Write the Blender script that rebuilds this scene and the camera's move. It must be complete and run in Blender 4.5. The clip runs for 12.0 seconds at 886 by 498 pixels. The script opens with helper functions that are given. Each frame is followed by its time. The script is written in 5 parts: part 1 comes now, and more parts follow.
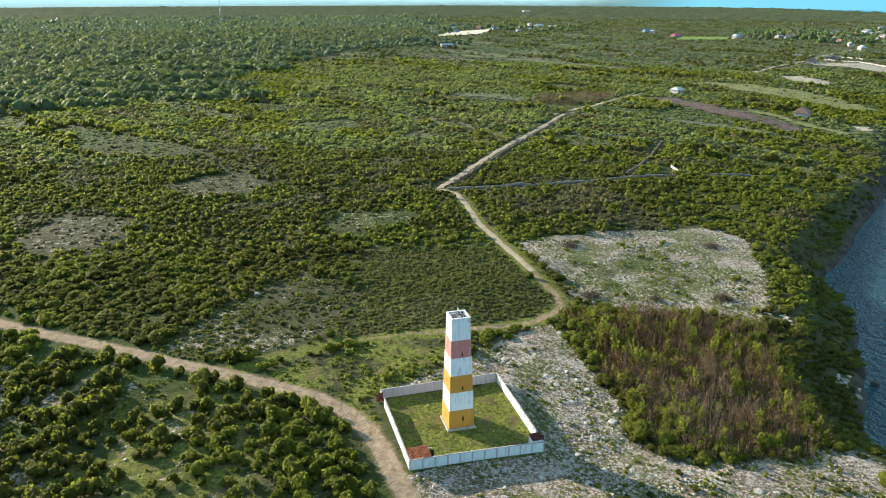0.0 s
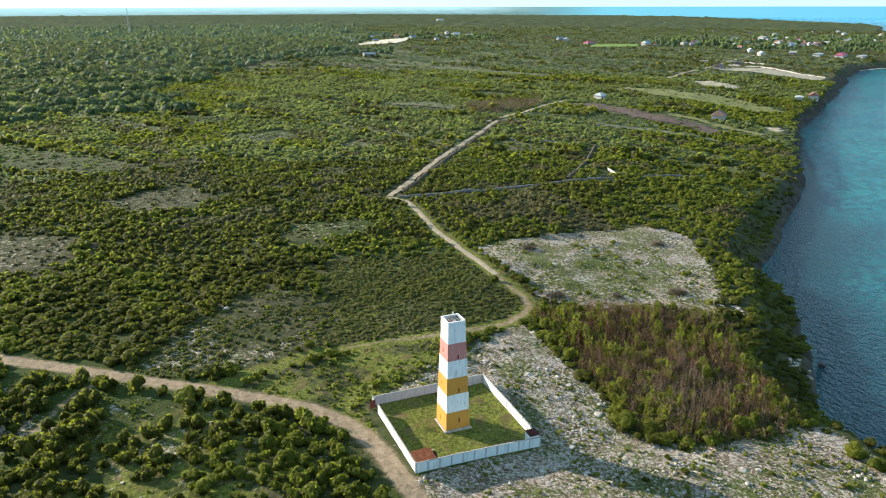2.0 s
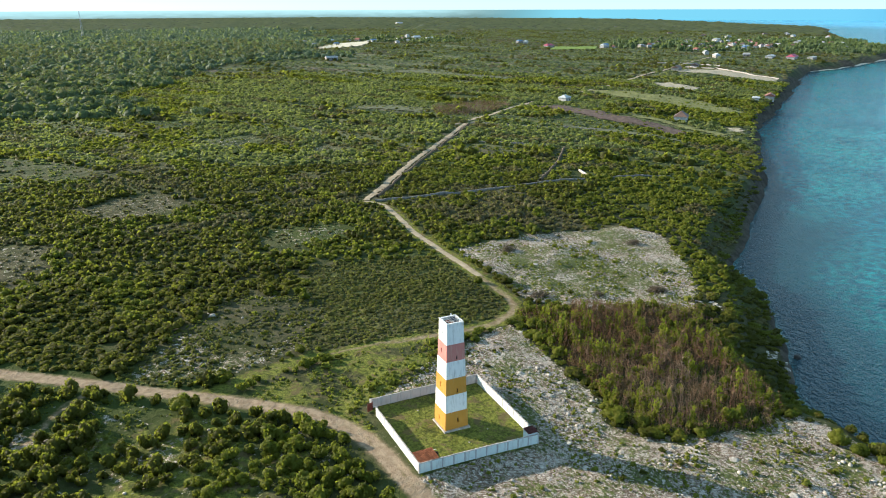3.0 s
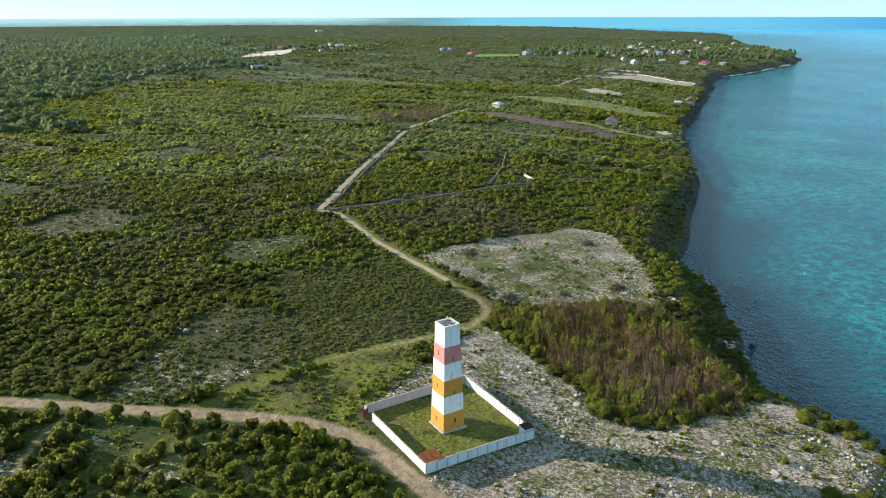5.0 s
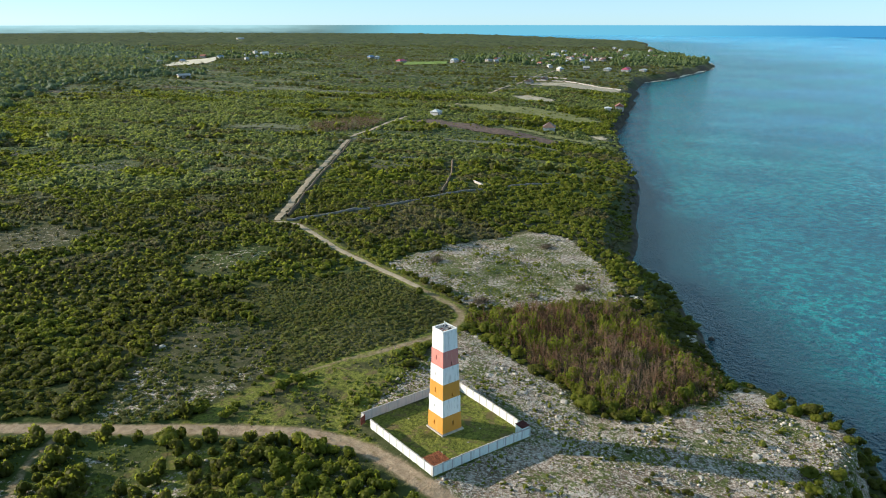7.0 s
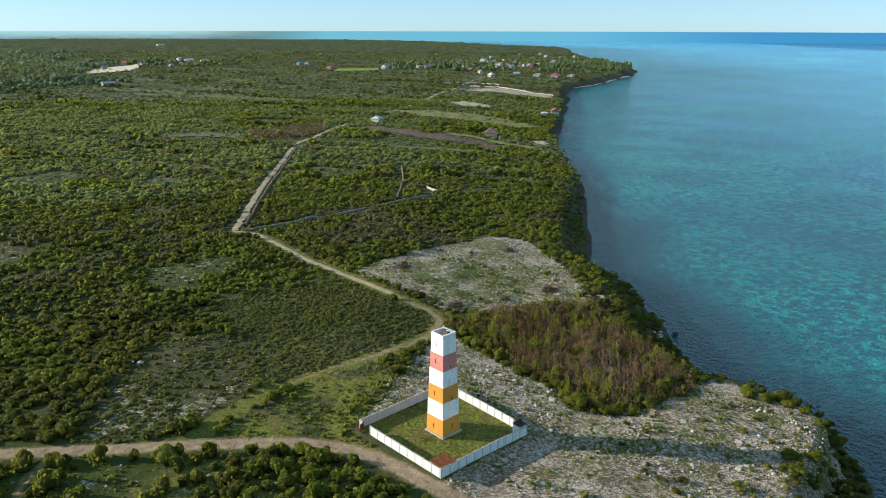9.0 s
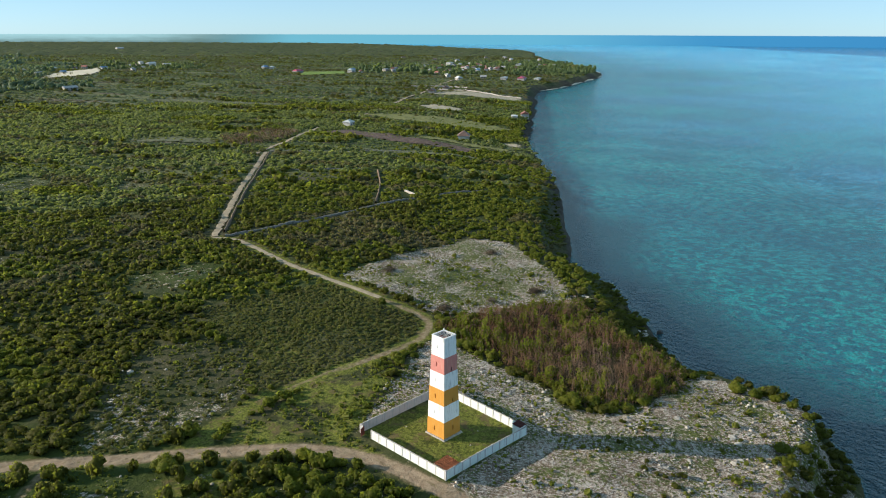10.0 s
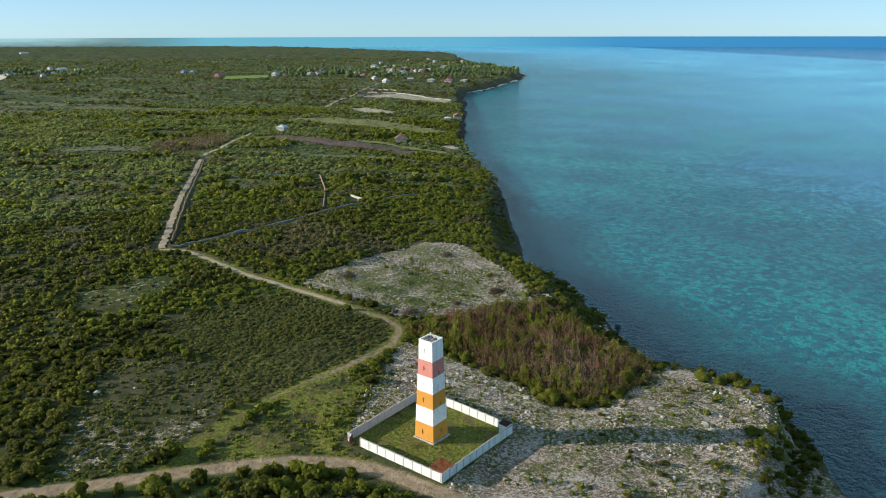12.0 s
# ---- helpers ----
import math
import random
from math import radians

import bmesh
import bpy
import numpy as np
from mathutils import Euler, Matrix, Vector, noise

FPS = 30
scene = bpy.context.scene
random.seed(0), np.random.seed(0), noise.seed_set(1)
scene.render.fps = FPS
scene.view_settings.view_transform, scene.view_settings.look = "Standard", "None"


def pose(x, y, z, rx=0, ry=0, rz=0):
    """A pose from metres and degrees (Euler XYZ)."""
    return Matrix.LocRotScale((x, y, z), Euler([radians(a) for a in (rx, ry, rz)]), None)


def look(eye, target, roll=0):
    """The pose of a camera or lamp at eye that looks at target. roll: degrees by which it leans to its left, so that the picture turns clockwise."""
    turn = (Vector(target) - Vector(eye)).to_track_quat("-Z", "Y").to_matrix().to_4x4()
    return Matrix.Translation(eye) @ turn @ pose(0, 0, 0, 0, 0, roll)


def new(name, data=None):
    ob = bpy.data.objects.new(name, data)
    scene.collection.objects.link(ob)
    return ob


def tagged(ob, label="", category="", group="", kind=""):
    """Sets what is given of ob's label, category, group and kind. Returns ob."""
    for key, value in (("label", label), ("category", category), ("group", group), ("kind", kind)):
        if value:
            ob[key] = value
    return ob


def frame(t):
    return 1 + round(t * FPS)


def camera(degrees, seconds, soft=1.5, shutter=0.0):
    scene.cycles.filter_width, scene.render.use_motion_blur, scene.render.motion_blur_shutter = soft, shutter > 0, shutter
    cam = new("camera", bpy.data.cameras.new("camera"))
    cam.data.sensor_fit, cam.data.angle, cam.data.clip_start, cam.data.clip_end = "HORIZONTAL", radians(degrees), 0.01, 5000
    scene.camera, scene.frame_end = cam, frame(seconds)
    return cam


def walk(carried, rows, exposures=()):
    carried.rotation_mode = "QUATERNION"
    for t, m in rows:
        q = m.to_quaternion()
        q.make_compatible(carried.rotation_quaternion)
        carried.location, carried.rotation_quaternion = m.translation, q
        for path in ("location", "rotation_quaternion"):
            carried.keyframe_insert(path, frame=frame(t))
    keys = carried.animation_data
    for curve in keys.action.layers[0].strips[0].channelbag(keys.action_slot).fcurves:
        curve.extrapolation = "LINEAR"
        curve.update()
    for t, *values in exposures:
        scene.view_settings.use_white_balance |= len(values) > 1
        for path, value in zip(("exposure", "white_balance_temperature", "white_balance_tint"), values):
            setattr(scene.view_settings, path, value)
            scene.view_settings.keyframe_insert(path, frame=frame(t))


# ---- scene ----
cam = camera(62.30, 12.0, soft=1.05)
PATH = [
    (0, (-32.188, -103.855, 68.788), (-6.268, -12.982, 36.073), -0.096),
    (0.5, (-35.290, -103.520, 68.865), (-6.684, -13.363, 36.406), -0.053),
    (1, (-38.313, -103.226, 69.003), (-7.112, -13.845, 36.793), -0.069),
    (1.5, (-41.342, -102.999, 69.160), (-7.599, -14.467, 37.168), -0.047),
    (2, (-44.360, -102.713, 69.492), (-8.065, -15.104, 37.753), -0.128),
    (2.5, (-47.426, -102.306, 69.776), (-8.671, -15.702, 38.186), -0.117),
    (3, (-50.421, -101.737, 70.000), (-9.279, -16.175, 38.589), -0.163),
    (5, (-62.281, -98.801, 70.678), (-12.007, -17.923, 40.162), -0.132),
    (5.5, (-65.221, -97.807, 70.912), (-12.774, -18.237, 40.616), -0.050),
    (6, (-68.076, -96.808, 71.208), (-13.547, -18.581, 41.090), -0.017),
    (6.5, (-70.916, -95.727, 71.431), (-14.405, -18.824, 41.556), -0.021),
    (7, (-73.739, -94.453, 71.631), (-15.168, -19.017, 41.988), 0.007),
    (9, (-84.283, -88.378, 72.318), (-18.274, -19.044, 43.412), 0.107),
    (9.5, (-86.745, -86.570, 72.466), (-19.001, -18.845, 43.761), 0.110),
    (10, (-89.117, -84.593, 72.574), (-19.714, -18.483, 44.065), 0.161),
    (10.5, (-91.363, -82.546, 72.718), (-20.441, -17.969, 44.434), 0.170),
    (11, (-93.380, -80.609, 72.894), (-20.985, -17.633, 44.733), -0.104),
    (11.5, (-95.073, -78.845, 73.092), (-20.801, -18.112, 44.893), -0.175),
    (12, (-96.582, -77.299, 73.334), (-20.599, -18.752, 45.070), -0.143),
]
walk(cam, [(t, look(eye, target, roll)) for t, eye, target, roll in PATH],
     [(0, 1.27, 5800, 9), (6, 0.94, 5800, 9), (12, 0.60, 5800, 9)])

# ---------------------------------------------------------------- light
SUN_EL, SUN_AZ = radians(19.0), math.atan2(-0.67, 0.74)      # azimuth from +y towards +x
world = bpy.data.worlds.new("world")
scene.world = world
world.use_nodes = True
wn = world.node_tree
sky = wn.nodes.new("ShaderNodeTexSky")
sky.sky_type, sky.sun_disc = "NISHITA", False
sky.sun_elevation, sky.sun_rotation = SUN_EL, SUN_AZ
sky.altitude, sky.air_density, sky.dust_density, sky.ozone_density = 70, 0.6, 0.12, 4.0
clear_sky, haze = wn.nodes["Background"], wn.nodes.new("ShaderNodeBackground")
wn.links.new(sky.outputs[0], clear_sky.inputs["Color"])
clear_sky.inputs["Strength"].default_value = 0.078
haze.inputs["Color"].default_value = (0.485, 0.672, 0.645, 1)          # thin even sea haze over the whole sky
both = wn.nodes.new("ShaderNodeMixShader")
both.inputs[0].default_value = 0.35
wn.links.new(clear_sky.outputs[0], both.inputs[1])
wn.links.new(haze.outputs[0], both.inputs[2])
wn.links.new(both.outputs[0], wn.nodes["World Output"].inputs["Surface"])
sun = new("sun", bpy.data.lights.new("sun", "SUN"))
sun.data.energy, sun.data.angle, sun.data.color = 5.0, radians(0.6), (1.0, 0.820, 0.590)
sun_dir = Vector((math.sin(SUN_AZ) * math.cos(SUN_EL), math.cos(SUN_AZ) * math.cos(SUN_EL), math.sin(SUN_EL)))
sun.matrix_world = look(sun_dir * 400, (0, 0, 0))


# ---------------------------------------------------------------- shader helpers
class Shade:
    """A node material with short calls for the usual nodes."""

    def __init__(self, name, rough=0.8):
        self.m = bpy.data.materials.new(name)
        self.m.use_nodes = True
        self.t = self.m.node_tree
        self.p = self.t.nodes["Principled BSDF"]
        self.p.inputs["Roughness"].default_value = rough
        self.geo = self.t.nodes.new("ShaderNodeNewGeometry")

    def put(self, socket, v):
        if isinstance(v, bpy.types.NodeSocket):
            self.t.links.new(v, socket)
        elif isinstance(v, (tuple, list)) and len(v) == 3 and socket.type == "RGBA":
            socket.default_value = (*v, 1)
        else:
            socket.default_value = v

    def pos(self, sx=1.0, sy=1.0, sz=1.0, obj=False):
        n = self.t.nodes.new("ShaderNodeMapping")
        n.inputs["Scale"].default_value = (sx, sy, sz)
        src = self.t.nodes.new("ShaderNodeTexCoord").outputs["Object"] if obj else self.geo.outputs["Position"]
        self.t.links.new(src, n.inputs["Vector"])
        return n.outputs[0]

    def along(self, turn, wide, long):
        """Positions turned by an angle and divided by a width and a length."""
        n = self.t.nodes.new("ShaderNodeMapping")
        n.vector_type = "TEXTURE"
        n.inputs["Rotation"].default_value = (0, 0, radians(turn))
        n.inputs["Scale"].default_value = (wide, long, wide)
        self.t.links.new(self.geo.outputs["Position"], n.inputs["Vector"])
        return n.outputs[0]

    def noise(self, scale, detail=4.0, rough=0.55, at=None):
        n = self.t.nodes.new("ShaderNodeTexNoise")
        self.put(n.inputs["Vector"], at or self.geo.outputs["Position"])
        n.inputs["Scale"].default_value, n.inputs["Detail"].default_value = scale, detail
        n.inputs["Roughness"].default_value = rough
        return n.outputs[0]

    def cells(self, scale, at=None, feature="F1"):
        n = self.t.nodes.new("ShaderNodeTexVoronoi")
        n.feature = feature
        self.put(n.inputs["Vector"], at or self.geo.outputs["Position"])
        n.inputs["Scale"].default_value = scale
        return n.outputs["Distance"]

    def step(self, v, lo, hi, a=0.0, b=1.0):
        n = self.t.nodes.new("ShaderNodeMapRange")
        n.interpolation_type = "SMOOTHSTEP"
        for k, x in zip(("Value", "From Min", "From Max", "To Min", "To Max"), (v, lo, hi, a, b)):
            self.put(n.inputs[k], x)
        return n.outputs[0]

    def math(self, op, a, b=0.0):
        n = self.t.nodes.new("ShaderNodeMath")
        n.operation = op
        self.put(n.inputs[0], a)
        self.put(n.inputs[1], b)
        return n.outputs[0]

    def mix(self, f, a, b, mode="MIX"):
        n = self.t.nodes.new("ShaderNodeMix")
        n.data_type, n.blend_type = "RGBA", mode
        self.put(n.inputs[0], f)
        self.put(n.inputs[6], a)
        self.put(n.inputs[7], b)
        return n.outputs[2]

    def ramp(self, v, *stops):
        n = self.t.nodes.new("ShaderNodeValToRGB")
        e = n.color_ramp.elements
        while len(e) < len(stops):
            e.new(0.5)
        for el, (x, c) in zip(e, stops):
            el.position, el.color = x, (*c, 1)
        self.put(n.inputs[0], v)
        return n.outputs[0]

    def attr(self, name):
        n = self.t.nodes.new("ShaderNodeAttribute")
        n.attribute_name = name
        return n.outputs["Fac"]

    def bump(self, h, strength=0.5, dist=0.1):
        n = self.t.nodes.new("ShaderNodeBump")
        n.inputs["Strength"].default_value, n.inputs["Distance"].default_value = strength, dist
        self.put(n.inputs["Height"], h)
        self.t.links.new(n.outputs[0], self.p.inputs["Normal"])

    def done(self, colour, spec=0.3):
        self.put(self.p.inputs["Base Color"], colour)
        self.p.inputs["Specular IOR Level"].default_value = spec
        return self.m


def plain(name, c, rough=0.8, var=0.25, scale=2.0, metal=0.0, bump=0.2, obj=False):
    """A surface of one colour with grain and stains at two scales."""
    s = Shade(name, rough)
    at = s.pos(obj=obj)
    n1, n2 = s.noise(scale, 5, at=at), s.noise(scale * 7, 4, at=at)
    dark, light = tuple(x * (1 - var) for x in c), tuple(min(1, x * (1 + var * 0.6)) for x in c)
    f = s.math("ADD", s.math("MULTIPLY", n1, 0.65), s.math("MULTIPLY", n2, 0.35))
    s.bump(n2, bump, 0.03)
    s.p.inputs["Metallic"].default_value = metal
    return s.done(s.mix(s.step(f, 0.32, 0.68), dark, light))


def paint(name, c, stain, amount=0.5):
    """Weathered masonry paint: run-off streaks, flaked spots and grain."""
    s = Shade(name, 0.75)
    streak = s.noise(1.0, 5, 0.65, s.pos(2.2, 2.2, 0.35))
    flake = s.noise(3.2, 6, 0.7)
    big = s.noise(0.5, 3)
    f = s.math("MULTIPLY", s.step(streak, 0.48, 0.75), amount)
    f = s.math("MAXIMUM", f, s.math("MULTIPLY", s.step(s.math("ADD", s.math("MULTIPLY", flake, 0.7), s.math("MULTIPLY", big, 0.3)), 0.58, 0.66), amount * 1.1))
    s.bump(s.noise(9, 4), 0.15, 0.02)
    return s.done(s.mix(f, s.mix(s.noise(1.3, 4), tuple(x * 0.9 for x in c), c), stain))


def foliage(name, lo, mid, hi, glow=0.3):
    """Leaves: each bush has its own tint, clumps of bushes share a hue, single leaves vary."""
    s = Shade(name, 0.62)
    info = s.t.nodes.new("ShaderNodeObjectInfo")
    tint = s.math("FRACT", s.math("ADD", s.attr("tint"), info.outputs["Random"]))
    isl = s.geo.outputs["Random Per Island"]
    area = s.noise(0.035, 3)
    v = s.math("ADD", s.math("MULTIPLY", tint, 0.42), s.math("MULTIPLY", isl, 0.17))
    v = s.math("ADD", v, s.step(area, 0.3, 0.7, 0.05, 0.40))
    c = s.ramp(v, (0.08, lo), (0.5, mid), (0.98, hi))
    tr = s.t.nodes.new("ShaderNodeBsdfTranslucent")
    s.put(tr.inputs["Color"], s.mix(0.6, c, (0.30, 0.36, 0.03)))
    mx = s.t.nodes.new("ShaderNodeMixShader")
    mx.inputs[0].default_value = glow
    s.done(c, 0.15)
    s.t.links.new(s.p.outputs[0], mx.inputs[1])
    s.t.links.new(tr.outputs[0], mx.inputs[2])
    s.t.links.new(mx.outputs[0], s.t.nodes["Material Output"].inputs["Surface"])
    return s.m


# ---------------------------------------------------------------- plan of the land
COAST = [(-900, -1500), (-150, -260), (-20, -125), (20, -85), (44, -63), (57, -57), (67, -49), (71, -38), (73, -22),
         (77, -12), (82, -5), (90, 3), (102, 15), (114, 31), (124, 46), (130, 57), (146, 70), (162, 82), (203, 114), (240, 141),
         (268, 170), (302, 204), (336, 234), (352, 252), (461, 328), (642, 462), (783, 565), (862, 580), (950, 612),
         (1150, 690), (1290, 780), (1335, 830)]
FAR_SHORE = [(1330, 860), (1480, 1010), (1800, 1300), (2350, 1760), (2480, 2180), (2800, 3050), (2880, 3900), (2950, 6500),
             (-6500, 6500), (-6500, -6500)]
LAND = COAST + FAR_SHORE
ROAD = [(-150, 120), (-79, 60), (-62, 47), (-45, 33.5), (-33, 24), (-22, 14.5), (-17.5, 8), (-15.2, 2), (-14, -5), (-13.4, -12), (-12.5, -18), (-10, -32)]
TRACK = [(-38, 28), (-27, 33), (-15, 36), (1, 35), (15, 34), (28, 35), (35, 38.5), (38.5, 42), (40, 48), (40, 63), (40, 81), (40, 108), (43, 130), (44, 145), (40, 154)]
LANE = [(40, 154), (92, 221), (160, 303), (206, 341), (256, 377)]
SIDE = [(-69, 24), (-62, 36), (-54, 42)]
NEAR = [(-150, 118), (-62, 46), (-46, 32.5), (-34, 22.5), (-23, 13), (-18.5, 6), (-16.5, -1), (-15.5, -10), (-14, -22), (-10, -70), (-190, -70), (-190, 118)]
HEAD = [(-5, 19), (10, 24), (27, 32), (34, 34), (31, 14), (32, 2), (27, -10), (35, -19), (52, -22), (59, -19), (64, -25), (64, -45), (45, -62), (10, -85), (-12, -60), (-13, -18), (-12, -12), (-11.5, 12)]
CLEARING = [(44, 88), (77, 92), (113, 91), (118, 78), (108, 58), (92, 34), (80, 24), (58, 34), (43, 44), (44, 60), (43, 79)]
BROWN = [(36, 38), (58, 38), (81, 23), (74, 6), (63, -17), (54, -23), (36, -19), (28, -9), (33, 2), (33, 14)]
HALF_OPEN = [(-53, 43), (-47, 51), (-40, 60), (-26, 74), (-19, 78), (-14, 75), (-7, 66), (-6, 54), (-17, 39), (-25, 35), (-34, 33), (-44, 35)]
LOW_SCRUB = [(0, 92), (37, 83), (38, 45), (33, 39), (15, 36), (-12, 38), (-18, 42), (-7, 52), (-6, 70)]
MEADOW = [(-28, 30), (-5, 34), (12, 34), (10, 25), (4, 19), (-9, 13), (-13, 12), (-13, -10), (-15.5, 0), (-19, 12), (-31, 24)]
PATCHES = [(-79, 131, 17, 19), (-40, 182, 24, 19), (9, 121, 14, 12), (20, 305, 17, 16), (-80, 277, 16, 6), (60, 262, 10, 9)]
FIELD_BROWN = [(243, 362), (266, 348), (270, 318), (270, 290), (275, 258), (275, 224), (252, 222), (252, 255), (245, 285), (246, 318), (240, 340)]
FIELD_PALE = [(338, 424), (367, 408), (378, 370), (384, 334), (378, 290), (371, 272), (350, 284), (341, 315), (335, 350), (333, 399)]
FIELD_DRY = [(431, 447), (450, 444), (450, 401), (427, 385), (414, 412)]
FIELD_SAND = [(560, 556), (603, 533), (606, 475), (602, 446), (571, 422), (563, 446), (556, 494), (537, 530)]
FIELD_GREEN = [(706, 1018), (785, 997), (727, 925), (641, 936)]
SAND_LOT = [(272, 1012), (300, 1070), (330, 1130), (372, 1195), (440, 1270), (482, 1345), (430, 1200), (365, 1075), (310, 1015)]
FIELD_GRASS = [(270, 300), (285, 290), (289, 259), (288, 228), (296, 212), (278, 210), (276, 227), (275, 262)]
FIELD_GREY = [(206, 277), (217, 269), (234, 244), (245, 221), (251, 187), (237, 211), (223, 233), (208, 260)]
FIELD_FALLOW = [(252, 659), (288, 646), (317, 587), (341, 543), (322, 520), (300, 560), (265, 606), (240, 627)]
FIELD_ROUGH = [(125, 417), (153, 408), (171, 379), (157, 356), (137, 378), (114, 393)]
SHORE_PALE = [(310, 240), (321, 229), (302, 212), (297, 224)]
PALMS = [(-160, 340), (-119, 386), (-71, 409), (-27, 490), (26, 610), (111, 728), (174, 775), (272, 1036), (420, 1500), (700, 3000), (-3000, 3000), (-1500, 300)]
SEA_Z = -11.0


def seg_dist(x, y, line, closed=False):
    d = np.full(x.shape, 1e9)
    pts = line + line[:1] if closed else line
    for (ax, ay), (bx, by) in zip(pts, pts[1:]):
        ux, uy = bx - ax, by - ay
        k = np.clip(((x - ax) * ux + (y - ay) * uy) / (ux * ux + uy * uy), 0, 1)
        d = np.minimum(d, np.hypot(x - ax - k * ux, y - ay - k * uy))
    return d


def inside(x, y, poly):
    """Distance to the polygon's edge, positive inside it."""
    odd = np.zeros(x.shape, bool)
    for (ax, ay), (bx, by) in zip(poly, poly[1:] + poly[:1]):
        if ay != by:
            odd ^= ((ay > y) != (by > y)) & (x < (bx - ax) * (y - ay) / (by - ay) + ax)
    return np.where(odd, 1, -1) * seg_dist(x, y, poly, True)


def lumps(x, y, size, seed=0):
    """Smooth value noise from 0 to 1."""
    def h(i, j):
        q = np.sin(i * 127.1 + j * 311.7 + seed * 74.7) * 43758.5453
        return q - np.floor(q)
    u, v = x / size, y / size
    i, j = np.floor(u), np.floor(v)
    a, b = u - i, v - j
    a, b = a * a * (3 - 2 * a), b * b * (3 - 2 * b)
    return (h(i, j) * (1 - a) + h(i + 1, j) * a) * (1 - b) + (h(i, j + 1) * (1 - a) + h(i + 1, j + 1) * a) * b


def smooth(v, lo, hi):
    k = np.clip((v - lo) / (hi - lo), 0, 1)
    return k * k * (3 - 2 * k)


def shore(x, y):
    return inside(x, y, LAND) + (lumps(x, y, 9, 3) - 0.5) * 3.2 * smooth(np.hypot(x, y), 30, 60)


def height(x, y, d=None):
    x, y = np.asarray(x, float), np.asarray(y, float)
    d = shore(x, y) if d is None else d
    inland = d + 6.5 * smooth(-y, 12, 28) * smooth(-y, 54, 44) * smooth(d, 0, 5) * smooth(d, 40, 14)          # the point has a narrower, steeper bank
    inland = inland + 9.5 * smooth(np.hypot(x, y), 170, 320) * smooth(d, 0.3, 3.5) * smooth(d, 70, 20)          # and the far coast a sheer one
    z = np.interp(inland, [-300, -30, -3, 0, 1.5, 8, 11.5, 14, 18, 24, 40, 60, 78, 500, 1400], [-30, -16, -12.5, -11.1, -9.3, -7.3, -3.9, -3.4, -3.2, -3.1, -2.4, -1.0, 0, 0, 8])
    z = z + 9 * np.exp(-((x - 150) ** 2 + (y - 980) ** 2) / 420 ** 2)
    z = np.maximum(z - 7.0 * smooth(-y, 50, 61) * smooth(x, 8, 24) * smooth(d, 1, 8) * smooth(d, 60, 30), np.minimum(z, -9.2))          # the southern flank of the point falls away
    rough = (lumps(x, y, 14, 1) - 0.5) * 1.0 + (lumps(x, y, 4, 2) - 0.5) * 0.45
    u, v = np.clip((x + 11) / 22, 0, 1), np.clip((11 - y) / 22, 0, 1)
    yard = -0.8 * (u * v) ** 1.5
    k = smooth(np.maximum(abs(x), abs(y)), 11.6, 17)
    track = smooth(np.minimum(seg_dist(x, y, ROAD), seg_dist(x, y, TRACK)), 1.5, 6)
    return np.where(d > 1, (z + rough * (0.35 + 0.65 * track)) * k + yard * (1 - k), z)


def mesh_of(name, verts, tris, mat, attrs=None, smooth_shade=False):
    """One mesh from arrays of corners and triangles or quads."""
    me = bpy.data.meshes.new(name)
    verts, tris = np.asarray(verts, np.float32), np.asarray(tris, np.int32)
    n, k = tris.shape
    me.vertices.add(len(verts))
    me.vertices.foreach_set("co", verts.ravel())
    me.loops.add(n * k)
    me.loops.foreach_set("vertex_index", tris.ravel())
    me.polygons.add(n)
    me.polygons.foreach_set("loop_start", np.arange(0, n * k, k, dtype=np.int32))
    me.polygons.foreach_set("loop_total", np.full(n, k, np.int32))
    if smooth_shade:
        me.polygons.foreach_set("use_smooth", np.ones(n, bool))
    for key, val in (attrs or {}).items():
        me.attributes.new(key, "FLOAT", "POINT").data.foreach_set("value", np.asarray(val, np.float32))
    me.materials.append(mat)
    me.update(calc_edges=True)
    return me


def axis(lo, hi, near_lo, near_hi, step, grow_lo, grow_hi):
    mid = list(np.arange(near_lo, near_hi + step / 2, step))
    up, s, v = [], step, mid[-1]
    while v < hi:
        s *= grow_hi
        v += s
        up.append(min(v, hi))
    down, s, v = [], step, mid[0]
    while v > lo:
        s *= grow_lo
        v -= s
        down.append(max(v, lo))
    return np.array(down[::-1] + mid + up)


def sheet(xs, ys):
    gx, gy = np.meshgrid(xs, ys)
    w, h = len(xs), len(ys)
    i = (np.arange(h - 1)[:, None] * w + np.arange(w - 1)[None]).ravel()
    return gx.ravel(), gy.ravel(), np.stack([i, i + 1, i + w + 1, i + w], 1)


